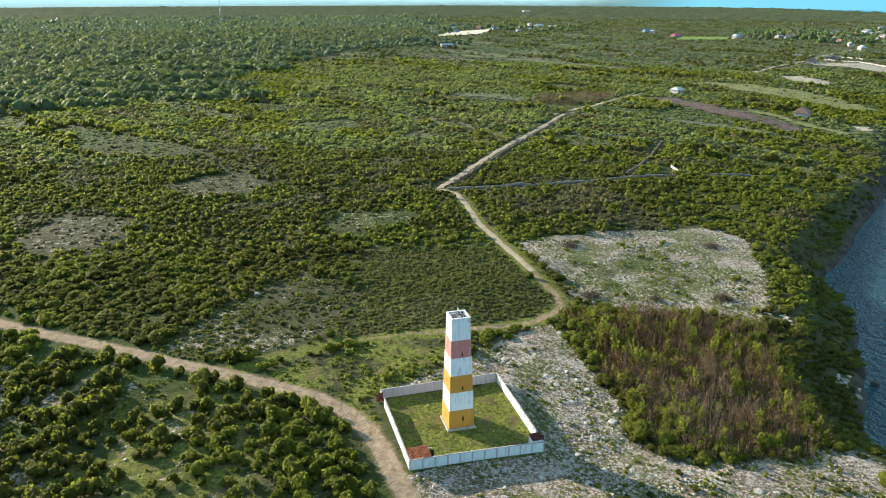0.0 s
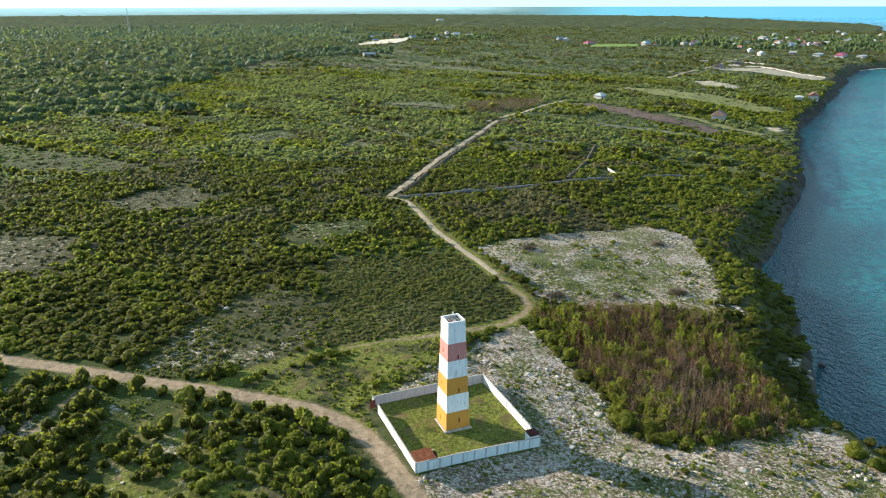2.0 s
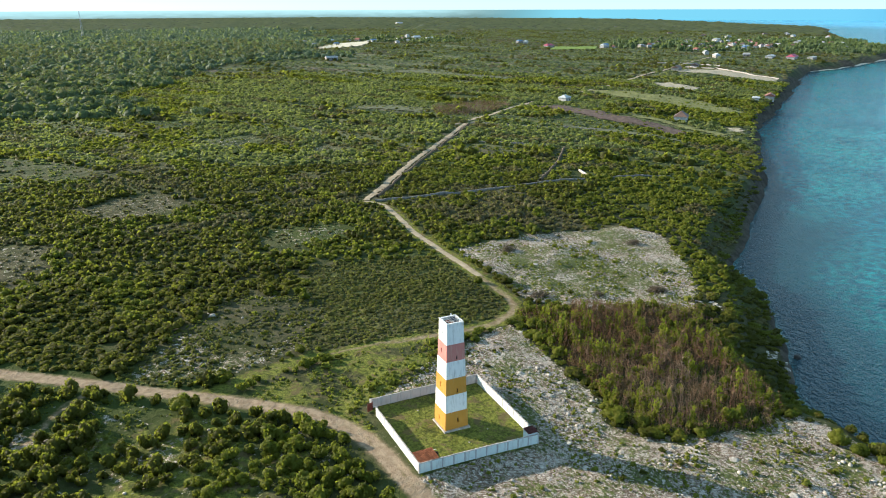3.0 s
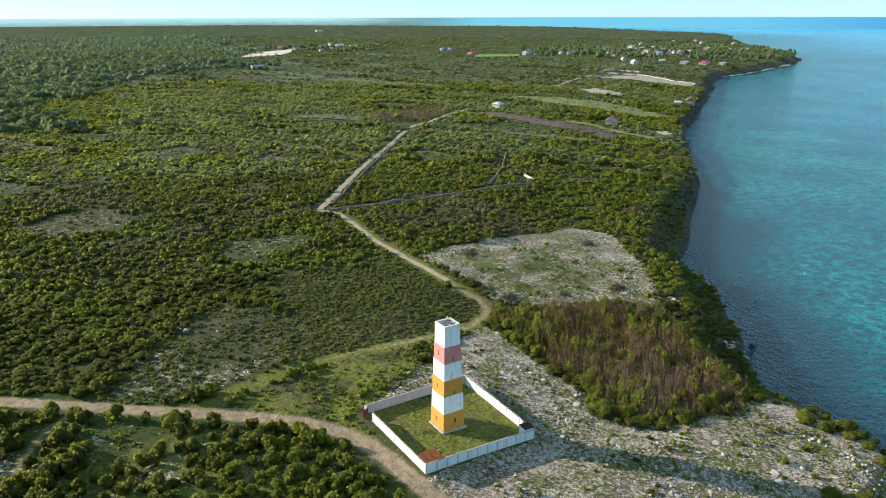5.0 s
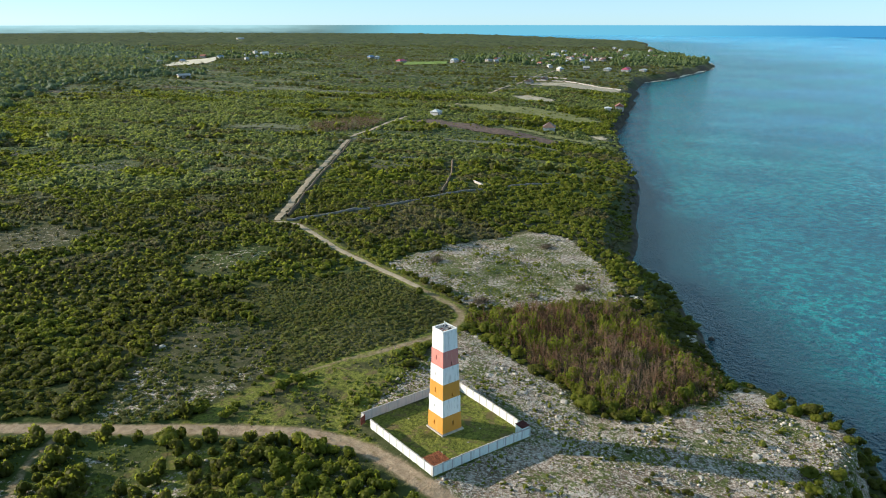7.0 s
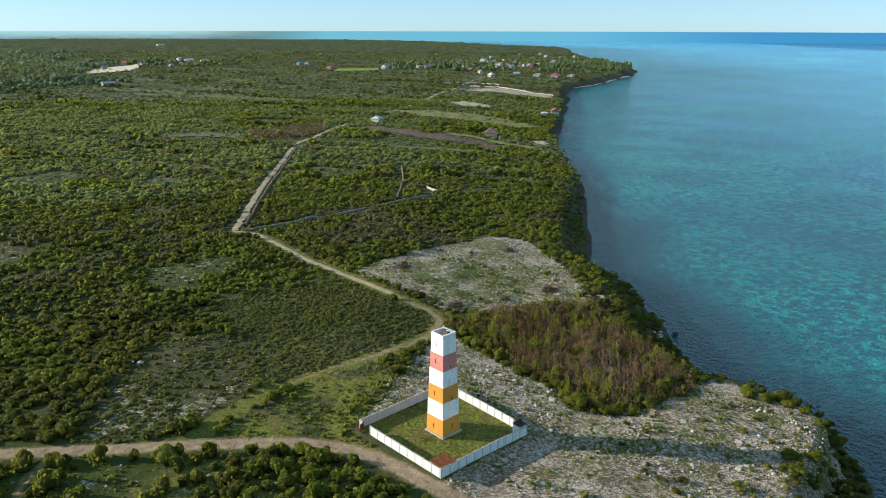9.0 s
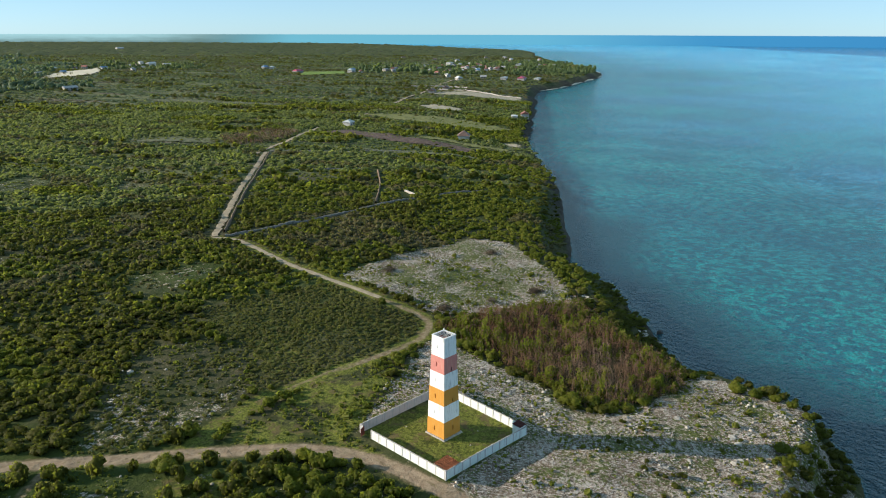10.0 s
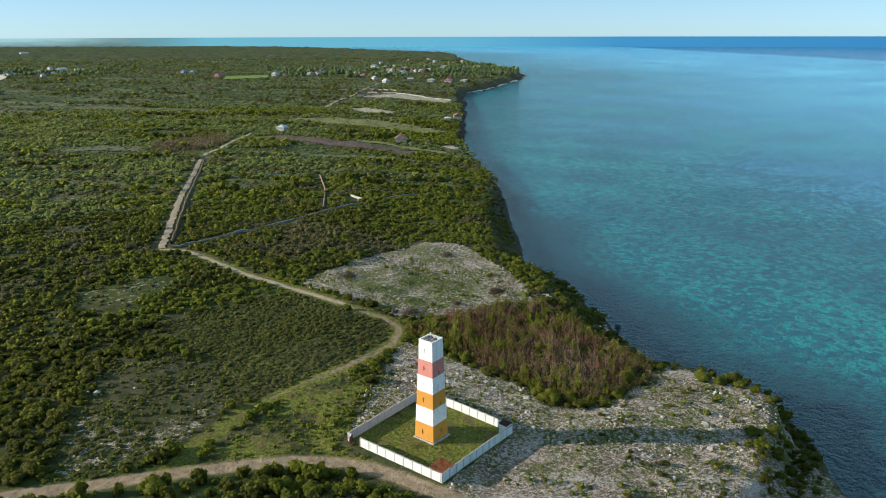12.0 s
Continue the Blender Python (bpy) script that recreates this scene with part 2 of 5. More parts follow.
# ---------------------------------------------------------------- materials of the land
def ground_material():
    s = Shade("ground_soil", 0.95)
    fine, mid, big = s.noise(1.6, 6, 0.65), s.noise(0.35, 5, 0.6), s.noise(0.06, 4)
    rock, grass, road, track, far = s.attr("rock"), s.attr("grass"), s.attr("road"), s.attr("track"), s.attr("far")
    base = s.mix(s.step(mid, 0.35, 0.65), (0.036, 0.042, 0.014), (0.083, 0.076, 0.043))
    base = s.mix(s.step(s.noise(0.012, 4), 0.4, 0.62), base, (0.043, 0.061, 0.014))
    # Far crowns painted light in the middle, with shade painted dark between them.
    shaded_canopy = s.mix(s.step(s.cells(0.16), 0.1, 0.75), (0.078, 0.103, 0.034), (0.034, 0.050, 0.018))
    plots = s.mix(s.step(s.noise(1.0, 3, 0.5, s.along(28, 22, 130)), 0.46, 0.60), shaded_canopy, (0.125, 0.135, 0.066))
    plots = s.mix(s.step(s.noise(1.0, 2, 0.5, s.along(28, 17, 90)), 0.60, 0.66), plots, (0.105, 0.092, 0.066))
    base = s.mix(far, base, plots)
    green = s.mix(s.step(s.noise(1.5, 8, 0.8), 0.40, 0.60), (0.055, 0.066, 0.013), (0.178, 0.192, 0.036))
    green = s.mix(s.step(s.noise(0.3, 6, 0.7), 0.50, 0.62), green, (0.125, 0.100, 0.045))
    c = s.mix(s.step(s.math("ADD", grass, s.math("MULTIPLY", s.math("SUBTRACT", mid, 0.5), 1.2)), 0.35, 0.6), base, green)
    clump = s.noise(0.16, 4, 0.6)
    crust = s.math("ADD", s.math("MULTIPLY", s.noise(1.5, 7, 0.75), 0.65), s.math("MULTIPLY", clump, 0.35))
    soil = s.mix(s.step(s.noise(0.3, 5, 0.65), 0.4, 0.62), (0.200, 0.145, 0.103), (0.125, 0.092, 0.066))
    stone = s.mix(s.step(s.math("ADD", s.math("MULTIPLY", s.noise(0.85, 8, 0.8), 0.75), s.math("MULTIPLY", clump, 0.25)), 0.492, 0.550), soil, (0.372, 0.310, 0.258))
    stone = s.mix(s.math("MULTIPLY", s.step(s.noise(1.0, 7, 0.8, s.along(60, 0.28, 0.75)), 0.528, 0.560), 0.95), stone, (0.62, 0.565, 0.510))
    stone = s.mix(s.step(crust, 0.535, 0.575), stone, (0.48, 0.445, 0.400))
    stone = s.mix(s.math("MULTIPLY", s.step(s.noise(3.4, 7, 0.8), 0.468, 0.415), 0.9), stone, (0.075, 0.062, 0.046))
    weedy = s.math("ADD", s.math("MULTIPLY", s.noise(1.1, 8, 0.8, s.pos(1.3, 0.8, 1)), 0.68), s.math("MULTIPLY", s.noise(0.10, 4, 0.6), 0.32))
    weedy = s.math("ADD", weedy, s.math("MULTIPLY", grass, 0.035))
    stone = s.mix(s.step(weedy, 0.506, 0.534, 0, 0.92), stone, s.mix(s.step(s.noise(1.7, 5, 0.7), 0.4, 0.62), (0.055, 0.072, 0.016), (0.120, 0.145, 0.036)))
    c = s.mix(s.step(s.math("ADD", rock, s.math("MULTIPLY", s.math("SUBTRACT", s.noise(0.5, 7, 0.75), 0.5), 2.2)), 0.44, 0.56), c, stone)
    earth = s.mix(s.step(s.noise(0.8, 5, 0.6), 0.35, 0.65), (0.205, 0.142, 0.092), (0.345, 0.268, 0.185))
    fray = s.math("MULTIPLY", s.math("SUBTRACT", s.noise(0.7, 6, 0.7), 0.5), 2.2)
    verge = s.step(s.math("ADD", road, fray), 2.5, 1.1, 0, 1)
    rut = s.step(s.math("ADD", s.math("ABSOLUTE", s.math("SUBTRACT", road, 0.95)), s.math("MULTIPLY", fray, 0.3)), 0.8, 0.35, 0, 1)
    c = s.mix(s.math("MULTIPLY", verge, s.step(s.noise(0.55, 6, 0.7), 0.36, 0.52, 0.35, 0.85)), c, earth)
    c = s.mix(s.math("MULTIPLY", rut, 0.75), c, s.mix(0.5, earth, (0.315, 0.248, 0.178)))
    crown = s.math("MULTIPLY", s.step(s.math("ADD", road, s.math("MULTIPLY", fray, 0.35)), 0.42, 0.10, 0, 0.7), s.step(s.noise(0.12, 3), 0.45, 0.6))
    c = s.mix(crown, c, green)
    path = s.step(s.math("ADD", track, s.math("MULTIPLY", fray, 0.8)), 1.4, 0.45, 0, 0.8)
    c = s.mix(path, c, earth)
    # Dark bank rock; its tone also paints in the shade of the undercut edge.
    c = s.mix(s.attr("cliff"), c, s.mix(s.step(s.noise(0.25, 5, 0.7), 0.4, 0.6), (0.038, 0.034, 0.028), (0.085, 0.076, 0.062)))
    craggy = s.math("MULTIPLY", s.math("MULTIPLY", rock, crust), 1.6)
    s.bump(s.math("ADD", s.math("ADD", craggy, s.math("MULTIPLY", fine, 0.5)), s.math("ADD", mid, s.math("MULTIPLY", far, s.math("MULTIPLY", s.cells(0.16), -3.0)))), 0.7, 0.7)
    return s.done(c, 0.1)


def sea_material():
    s = Shade("sea_water", 0.13)
    off, deep = s.attr("offshore"), s.attr("deep")
    drift = s.noise(0.010, 4, 0.55, s.pos(1.0, 0.8, 1))
    weed = s.noise(0.30, 4, 0.62)
    bands = s.noise(0.0035, 5, 0.6, s.pos(1.5, 1.5, 1))
    teal = s.mix(s.step(drift, 0.35, 0.65), (0.013, 0.155, 0.195), (0.022, 0.262, 0.268))
    blue = s.step(s.noise(0.0042, 4, 0.55, s.pos(1.0, 1.4, 1)), 0.42, 0.62, 0.05, 0.85)
    teal = s.mix(s.math("MULTIPLY", s.step(off, 110, 330), blue), teal, (0.050, 0.225, 0.430))
    meadow = s.math("ADD", s.math("MULTIPLY", weed, 0.72), s.math("MULTIPLY", s.noise(0.022, 4, 0.6), 0.28))
    teal = s.mix(s.math("MULTIPLY", s.step(meadow, 0.475, 0.545), s.step(off, 60, 900, 0.78, 0.30)), teal, (0.007, 0.078, 0.132))
    teal = s.mix(s.math("MULTIPLY", s.step(s.noise(0.42, 6, 0.72), 0.48, 0.57), 0.5), teal, (0.008, 0.060, 0.092))
    teal = s.mix(s.math("MULTIPLY", s.step(s.noise(1.1, 4, 0.65), 0.50, 0.60), 0.35), teal, (0.008, 0.055, 0.088))
    lagoon = s.mix(s.step(bands, 0.35, 0.65), (0.085, 0.375, 0.640), (0.130, 0.520, 0.760))
    c = s.mix(s.step(s.math("ADD", off, s.math("MULTIPLY", s.math("SUBTRACT", drift, 0.5), 90)), 14, 56), (0.009, 0.046, 0.066), teal)
    c = s.mix(s.step(off, 150, 800), c, lagoon)
    c = s.mix(s.math("MULTIPLY", s.step(off, 300, 900), s.math("MULTIPLY", blue, 0.55)), c, (0.065, 0.250, 0.480))
    c = s.mix(s.step(s.math("ADD", deep, s.math("MULTIPLY", s.math("SUBTRACT", bands, 0.5), 0.25)), 0.3, 0.7), c, (0.030, 0.170, 0.370))
    c = s.mix(s.step(off, -3, 3, 1, 0), c, (0.03, 0.14, 0.15))
    s.bump(s.math("ADD", s.noise(0.45, 4, 0.6, s.pos(1.2, 0.9, 1)), s.math("MULTIPLY", s.noise(1.3, 3), 0.55)), 1.0, 2.1)
    s.p.inputs["IOR"].default_value = 1.33
    return s.done(c, 0.35)


M_GROUND, M_SEA = ground_material(), sea_material()
M_LEAF = foliage("leaf_green", (0.035, 0.038, 0.010), (0.080, 0.082, 0.016), (0.152, 0.141, 0.028), 0.58)
M_LEAF_YELLOW = foliage("leaf_yellow_green", (0.063, 0.077, 0.011), (0.121, 0.138, 0.016), (0.201, 0.204, 0.029), 0.56)
M_LEAF_LOW = foliage("leaf_low_scrub", (0.088, 0.077, 0.032), (0.110, 0.112, 0.037), (0.156, 0.152, 0.050), 0.48)
# Next three: leaf colours of far growth, paled and blued to stand for haze.
M_LEAF_FAR_HAZED = foliage("leaf_bushland_hazed", (0.096, 0.122, 0.062), (0.156, 0.186, 0.082), (0.236, 0.254, 0.104), 0.58)
M_WOOD_HAZED = foliage("leaf_woodland_hazed", (0.072, 0.112, 0.076), (0.108, 0.156, 0.098), (0.152, 0.198, 0.114), 0.40)
M_TREE_HAZED = foliage("leaf_tree_hazed", (0.054, 0.086, 0.048), (0.098, 0.142, 0.068), (0.168, 0.210, 0.086), 0.42)
M_LEAF_DARK = foliage("leaf_dark_green", (0.019, 0.022, 0.007), (0.046, 0.049, 0.011), (0.098, 0.092, 0.021), 0.58)
M_DRY = foliage("leaf_dry_scrub", (0.070, 0.061, 0.029), (0.111, 0.095, 0.044), (0.153, 0.140, 0.060), 0.4)
M_PALM = foliage("leaf_palm", (0.075, 0.090, 0.040), (0.130, 0.132, 0.056), (0.215, 0.188, 0.080), 0.35)
M_TWIG = foliage("twig_dry", (0.132, 0.060, 0.037), (0.178, 0.104, 0.066), (0.275, 0.220, 0.175), 0.06)
M_TUFT = foliage("tuft_grass", (0.085, 0.098, 0.018), (0.150, 0.168, 0.026), (0.215, 0.218, 0.045), 0.45)
M_BARK = plain("bark", (0.13, 0.10, 0.075), 0.95, 0.35, 3)
M_STONE = plain("coral_stone", (0.42, 0.385, 0.335), 0.95, 0.6, 1.6, bump=1.0)
M_BRUSH = foliage("cut_brush", (0.062, 0.046, 0.036), (0.105, 0.078, 0.060), (0.205, 0.165, 0.130), 0.06)
M_WALL = paint("wall_whitewash", (0.72, 0.785, 0.765), (0.36, 0.33, 0.30), 0.62)
M_WALL_BARE = paint("wall_bare_plaster", (0.56, 0.515, 0.505), (0.30, 0.26, 0.24), 0.62)
M_POST = paint("wall_post_paint", (0.47, 0.465, 0.46), (0.30, 0.26, 0.23), 0.5)
M_COPING = plain("wall_coping", (0.42, 0.385, 0.35), 0.9, 0.3, 1.5)
M_WHITE = paint("tower_white", (0.82, 0.83, 0.82), (0.36, 0.365, 0.355), 0.75)
M_ORANGE = paint("tower_orange", (0.56, 0.268, 0.040), (0.50, 0.30, 0.09), 0.75)
M_RED = paint("tower_red", (0.53, 0.215, 0.185), (0.54, 0.34, 0.28), 0.7)
M_CONC = plain("concrete", (0.36, 0.34, 0.31), 0.9, 0.3, 1.5)
M_DARK = plain("dark_opening", (0.022, 0.018, 0.016), 0.9, 0.2, 2)
M_RUST = plain("rust_sheet", (0.33, 0.125, 0.060), 0.8, 0.4, 1.6, 0.2)
M_RUST_DARK = plain("rust_sheet_dark", (0.15, 0.055, 0.050), 0.8, 0.35, 1.6, 0.2)
M_GATE = plain("gate_red_oxide", (0.20, 0.060, 0.045), 0.6, 0.35, 2.5, 0.3)
M_STEEL = plain("galvanised_steel", (0.45, 0.46, 0.46), 0.45, 0.2, 4, 0.8)

# ---------------------------------------------------------------- ground, water, distance
xs = axis(-4800, 4800, -95, 140, 1.6, 1.12, 1.035)
ys = axis(-4800, 4800, -70, 160, 1.6, 1.16, 1.035)
gx, gy, quads = sheet(xs, ys)
gd = shore(gx, gy)
gz = height(gx, gy, gd)
yard = smooth(np.maximum(abs(gx), abs(gy)), 12.2, 10.8)
a_rock = smooth(inside(gx, gy, HEAD), -4, 5) * 1.15
a_rock = np.maximum(a_rock, smooth(inside(gx, gy, CLEARING), -2, 3) * 0.95)
a_rock = np.maximum(a_rock, smooth(inside(gx, gy, HALF_OPEN), -2, 4) * (0.22 + 0.26 * smooth(lumps(gx, gy, 13, 18), 0.35, 0.75)))
a_rock = np.maximum(a_rock, smooth(inside(gx, gy, NEAR), 0, 8) * (0.28 + 0.45 * smooth(lumps(gx, gy, 12, 8), 0.4, 0.75)))
a_rock = np.maximum(a_rock, smooth(gd, 7, 2) * 0.15)
a_grass = np.maximum(smooth(inside(gx, gy, MEADOW), -3, 4) * (0.40 + 0.55 * smooth(lumps(gx, gy, 6, 16), 0.25, 0.65)), smooth(inside(gx, gy, NEAR), -4, 3) * (0.12 + 0.42 * smooth(lumps(gx, gy, 10, 19), 0.4, 0.7)))
a_grass = np.maximum(a_grass, smooth(inside(gx, gy, HALF_OPEN), -2, 6) * 0.08)
a_grass = np.maximum(a_grass, smooth(inside(gx, gy, LOW_SCRUB), -2, 3) * (0.15 + 0.4 * lumps(gx, gy, 9, 17)))
a_grass = np.maximum(a_grass, smooth(seg_dist(gx, gy, TRACK), 4.5, 1.5) * 0.7)
a_grass = np.maximum(a_grass, smooth(inside(gx, gy, CLEARING), 2, 14) * (0.45 + 0.85 * lumps(gx, gy, 14, 20)))
a_road = np.minimum(seg_dist(gx, gy, ROAD), 9)
a_track = np.minimum(np.minimum(seg_dist(gx, gy, TRACK) + 0.95 * smooth(gx, 12, -20), seg_dist(gx, gy, SIDE) + 0.35), 9)
for px, py, rx, ry in PATCHES:
    e = smooth(np.hypot((gx - px) / rx, (gy - py) / ry) + 0.7 * (lumps(gx, gy, 11, 9) - 0.5), 1.15, 0.7)
    a_rock, a_grass = np.maximum(a_rock, 0.36 * e), np.maximum(a_grass, 0.22 * e)
a_rock, a_grass = a_rock * (1 - yard), np.maximum(a_grass, yard * (0.45 + 0.5 * lumps(gx, gy, 5, 14)))
a_rock *= 1 - 0.85 * smooth(inside(gx, gy, MEADOW), -3, 3)
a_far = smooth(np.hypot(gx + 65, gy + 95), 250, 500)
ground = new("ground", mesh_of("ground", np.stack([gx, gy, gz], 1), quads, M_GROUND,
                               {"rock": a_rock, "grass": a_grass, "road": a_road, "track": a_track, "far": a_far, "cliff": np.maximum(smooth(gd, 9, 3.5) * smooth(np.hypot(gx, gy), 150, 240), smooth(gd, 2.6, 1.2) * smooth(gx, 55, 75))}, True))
tagged(ground, "scrub land of coral rock, dry soil and grass with dirt tracks", "ground", kind="structure")

wx, wy, wq = sheet(axis(-4800, 4800, 0, 260, 8, 1.15, 1.06), axis(-4800, 4800, -120, 260, 8, 1.15, 1.06))
wd = -inside(wx, wy, LAND)
wd = wd + 110 * smooth(np.hypot(wx, wy), 150, 480) * smooth(wd, 0, 12)
reach = smooth(((wx - 2448) * 2300 - (wy - 245) * 2414) / 3334, -200, 300)          # past the edge of the reef
water = new("water", mesh_of("water", np.stack([wx, wy, np.full(wx.shape, SEA_Z)], 1), wq, M_SEA, {"offshore": wd, "deep": reach}, True))
tagged(water, "turquoise sea with dark seagrass and deep blue beyond the reef", "sea", kind="structure")


def backdrop():
    """A glowing strip painted as sea and hazy land up to the true horizon, nearly five kilometres off."""
    s = Shade("glowing_distance", 1.0)
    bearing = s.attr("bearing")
    # Far colours, paler towards the sun as painted glare; haze is mixed in below.
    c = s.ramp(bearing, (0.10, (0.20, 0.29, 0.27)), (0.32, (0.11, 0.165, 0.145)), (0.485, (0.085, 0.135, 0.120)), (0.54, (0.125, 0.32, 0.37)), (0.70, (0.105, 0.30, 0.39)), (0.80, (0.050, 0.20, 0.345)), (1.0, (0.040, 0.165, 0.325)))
    painted_haze = s.step(s.math("ADD", s.attr("rise"), s.math("MULTIPLY", s.math("SUBTRACT", s.noise(0.01, 4, 0.6, s.pos(1, 1, 9)), 0.5), 0.5)), 0.15, 1.0)
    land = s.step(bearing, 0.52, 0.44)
    c = s.mix(s.math("MULTIPLY", land, painted_haze), c, (0.27, 0.42, 0.41))
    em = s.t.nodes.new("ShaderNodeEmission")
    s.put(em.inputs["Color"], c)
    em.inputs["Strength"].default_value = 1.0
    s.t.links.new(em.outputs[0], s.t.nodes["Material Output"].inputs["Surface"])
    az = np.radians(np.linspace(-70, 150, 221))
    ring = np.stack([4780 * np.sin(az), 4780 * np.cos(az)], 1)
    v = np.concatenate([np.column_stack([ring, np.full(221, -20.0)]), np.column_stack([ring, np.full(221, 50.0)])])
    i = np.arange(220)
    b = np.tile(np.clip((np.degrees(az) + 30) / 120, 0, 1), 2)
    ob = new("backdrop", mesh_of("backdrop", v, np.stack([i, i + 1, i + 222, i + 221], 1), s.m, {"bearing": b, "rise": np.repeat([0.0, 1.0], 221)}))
    tagged(ob, "glowing backdrop painted as hazy far coast and open sea", "backdrop", kind="structure")


backdrop()


def ribbon(name, line, width, mat, label, lift=0.08, wobble=0.35, step=3.0):
    """A strip of worn earth or stone laid on the ground along a line."""
    pts = []
    for (ax, ay), (bx, by) in zip(line, line[1:]):
        n = max(1, int(math.hypot(bx - ax, by - ay) / step))
        pts += [(ax + (bx - ax) * k / n, ay + (by - ay) * k / n) for k in range(n)]
    pts = np.array(pts + [line[-1]], float)
    tang = np.gradient(pts, axis=0)
    side = np.stack([-tang[:, 1], tang[:, 0]], 1) / np.linalg.norm(tang, axis=1)[:, None]
    rows = []
    for k in (-1, -0.5, 0, 0.5, 1):
        w = width / 2 * k * (1 + wobble * (lumps(pts[:, 0] * 1.0, pts[:, 1] + 50 * k, 6, 5) - 0.5) * 2 * (abs(k) == 1))
        q = pts + side * w[:, None]
        rows.append(np.column_stack([q, height(q[:, 0], q[:, 1]) + lift - 0.12 * (abs(k) == 1)]))
    v = np.concatenate(rows)
    n = len(pts)
    i = np.concatenate([np.arange(n - 1) + r * n for r in range(4)])
    edge = np.repeat([1.0, 0.5, 0.0, 0.5, 1.0], n)
    ob = new(name, mesh_of(name, v, np.stack([i, i + 1, i + n + 1, i + n], 1), mat, {"edge": edge}, True))
    return tagged(ob, label, "road", kind="structure")


def frayed(name, c, c2):
    """Worn earth whose borders break up into the growth beside it."""
    s = Shade(name, 0.95)
    n = s.noise(0.35, 6, 0.7)
    gone = s.step(s.math("ADD", s.attr("edge"), s.math("MULTIPLY", s.math("SUBTRACT", s.noise(0.28, 6, 0.72), 0.5), 2.0)), 0.62, 0.80)
    s.bump(n, 0.4, 0.2)
    s.done(s.mix(s.step(n, 0.35, 0.65), c, c2), 0.1)
    clear = s.t.nodes.new("ShaderNodeBsdfTransparent")
    mx = s.t.nodes.new("ShaderNodeMixShader")
    s.put(mx.inputs[0], gone)
    s.t.links.new(s.p.outputs[0], mx.inputs[1])
    s.t.links.new(clear.outputs[0], mx.inputs[2])
    s.t.links.new(mx.outputs[0], s.t.nodes["Material Output"].inputs["Surface"])
    return s.m


M_LANE = frayed("worn_lane", (0.27, 0.225, 0.16), (0.38, 0.32, 0.235))
ribbon("road", LANE[:3], 3.5, M_LANE, "pale dirt lane beside a stone wall", 0.30, 0.2)
ribbon("road", [(150, 300), (163, 311), (206, 341), (256, 377)], 4.0, M_LANE, "narrow dirt lane through dense scrub", 0.30, 0.5)
ribbon("road", TRACK[9:], 2.9, M_LANE, "pale dirt track through dense scrub", 0.06)
ribbon("road", [(326, 413), (386, 446), (473, 510), (553, 559), (596, 592), (753, 697)], 5.0, M_LANE, "pale dirt road through far fields", 0.5)


def field(name, poly, mat, label, lift=0.4, fringe=7.0):
    """A cleared plot draped on the ground as a fine grid, thinning out towards its border."""
    p = np.array(poly, float)
    lo, hi = p.min(0) - 3, p.max(0) + 3
    step = max(2.0, float((hi - lo).max()) / 70)
    x, y, q = sheet(np.arange(lo[0], hi[0] + step, step), np.arange(lo[1], hi[1] + step, step))
    d = inside(x, y, poly) + (lumps(x, y, 9, 35) - 0.5) * 4
    q = q[(d[q] > -1.0).all(1)]
    used, inv = np.unique(q, return_inverse=True)
    v = np.column_stack([x, y, height(x, y) + lift])[used]
    ob = new(name, mesh_of(name, v, inv.reshape(q.shape), mat, {"edge": 1 - np.clip(d[used] / fringe, 0, 1) * 0.68}, True))
    return tagged(ob, label, "field", kind="structure")


rng = np.random.default_rng(11)
M_F_BROWN = frayed("field_brown", (0.075, 0.060, 0.050), (0.145, 0.105, 0.090))
M_F_PALE = frayed("field_pale", (0.12, 0.13, 0.05), (0.20, 0.205, 0.085))
M_F_GREY = frayed("field_grey", (0.100, 0.110, 0.058), (0.155, 0.160, 0.098))
M_F_GREEN = plain("field_green", (0.14, 0.21, 0.03), 0.95, 0.15, 0.05)
M_F_SAND = frayed("field_sand", (0.25, 0.225, 0.165), (0.40, 0.365, 0.28))
field("ground_field", FIELD_BROWN, M_F_BROWN, "purplish brown cleared plot between bushes")
field("ground_field", FIELD_PALE, M_F_PALE, "pale green fallow strip of grass")
field("ground_field", FIELD_DRY, M_F_SAND, "pale dry cleared plot")
field("ground_field", FIELD_SAND, M_F_SAND, "sandy fenced plot near the shore")
field("ground_field", FIELD_GRASS, M_F_PALE, "pale grass strip beside a house near the cliff")
field("ground_field", FIELD_GREY, M_F_GREY, "greyish stony strip of half-bare ground")
field("ground_field", FIELD_FALLOW, M_F_GREY, "grey-green fallow strip far inland", 0.4, 16)
field("ground_field", FIELD_ROUGH, M_F_GREY, "rough grey-green clearing in bushland", 0.4, 14)
field("ground_field", FIELD_GREEN, M_F_GREEN, "bright green playing field", 1.0)
field("ground_field", SAND_LOT, plain("sand_lot", (0.60, 0.54, 0.41), 0.95, 0.15, 0.04), "pale sandy clearing beside the palm grove", 1.2)
field("ground_field", SHORE_PALE, M_F_SAND, "pale bare rock at the cliff edge", 0.3)
M_BEACH = plain("beach_sand", (0.66, 0.61, 0.50), 0.95, 0.2, 0.05)
beach = ribbon("beach", [(790, 566), (862, 582), (950, 613), (1150, 692), (1290, 782), (1333, 829)], 16, M_BEACH, "narrow white sand beach below a low bank", 0.9, 0.2, 12)
for vert in beach.data.vertices:
    vert.co.z = SEA_Z + 0.6
tagged(beach, category="beach")

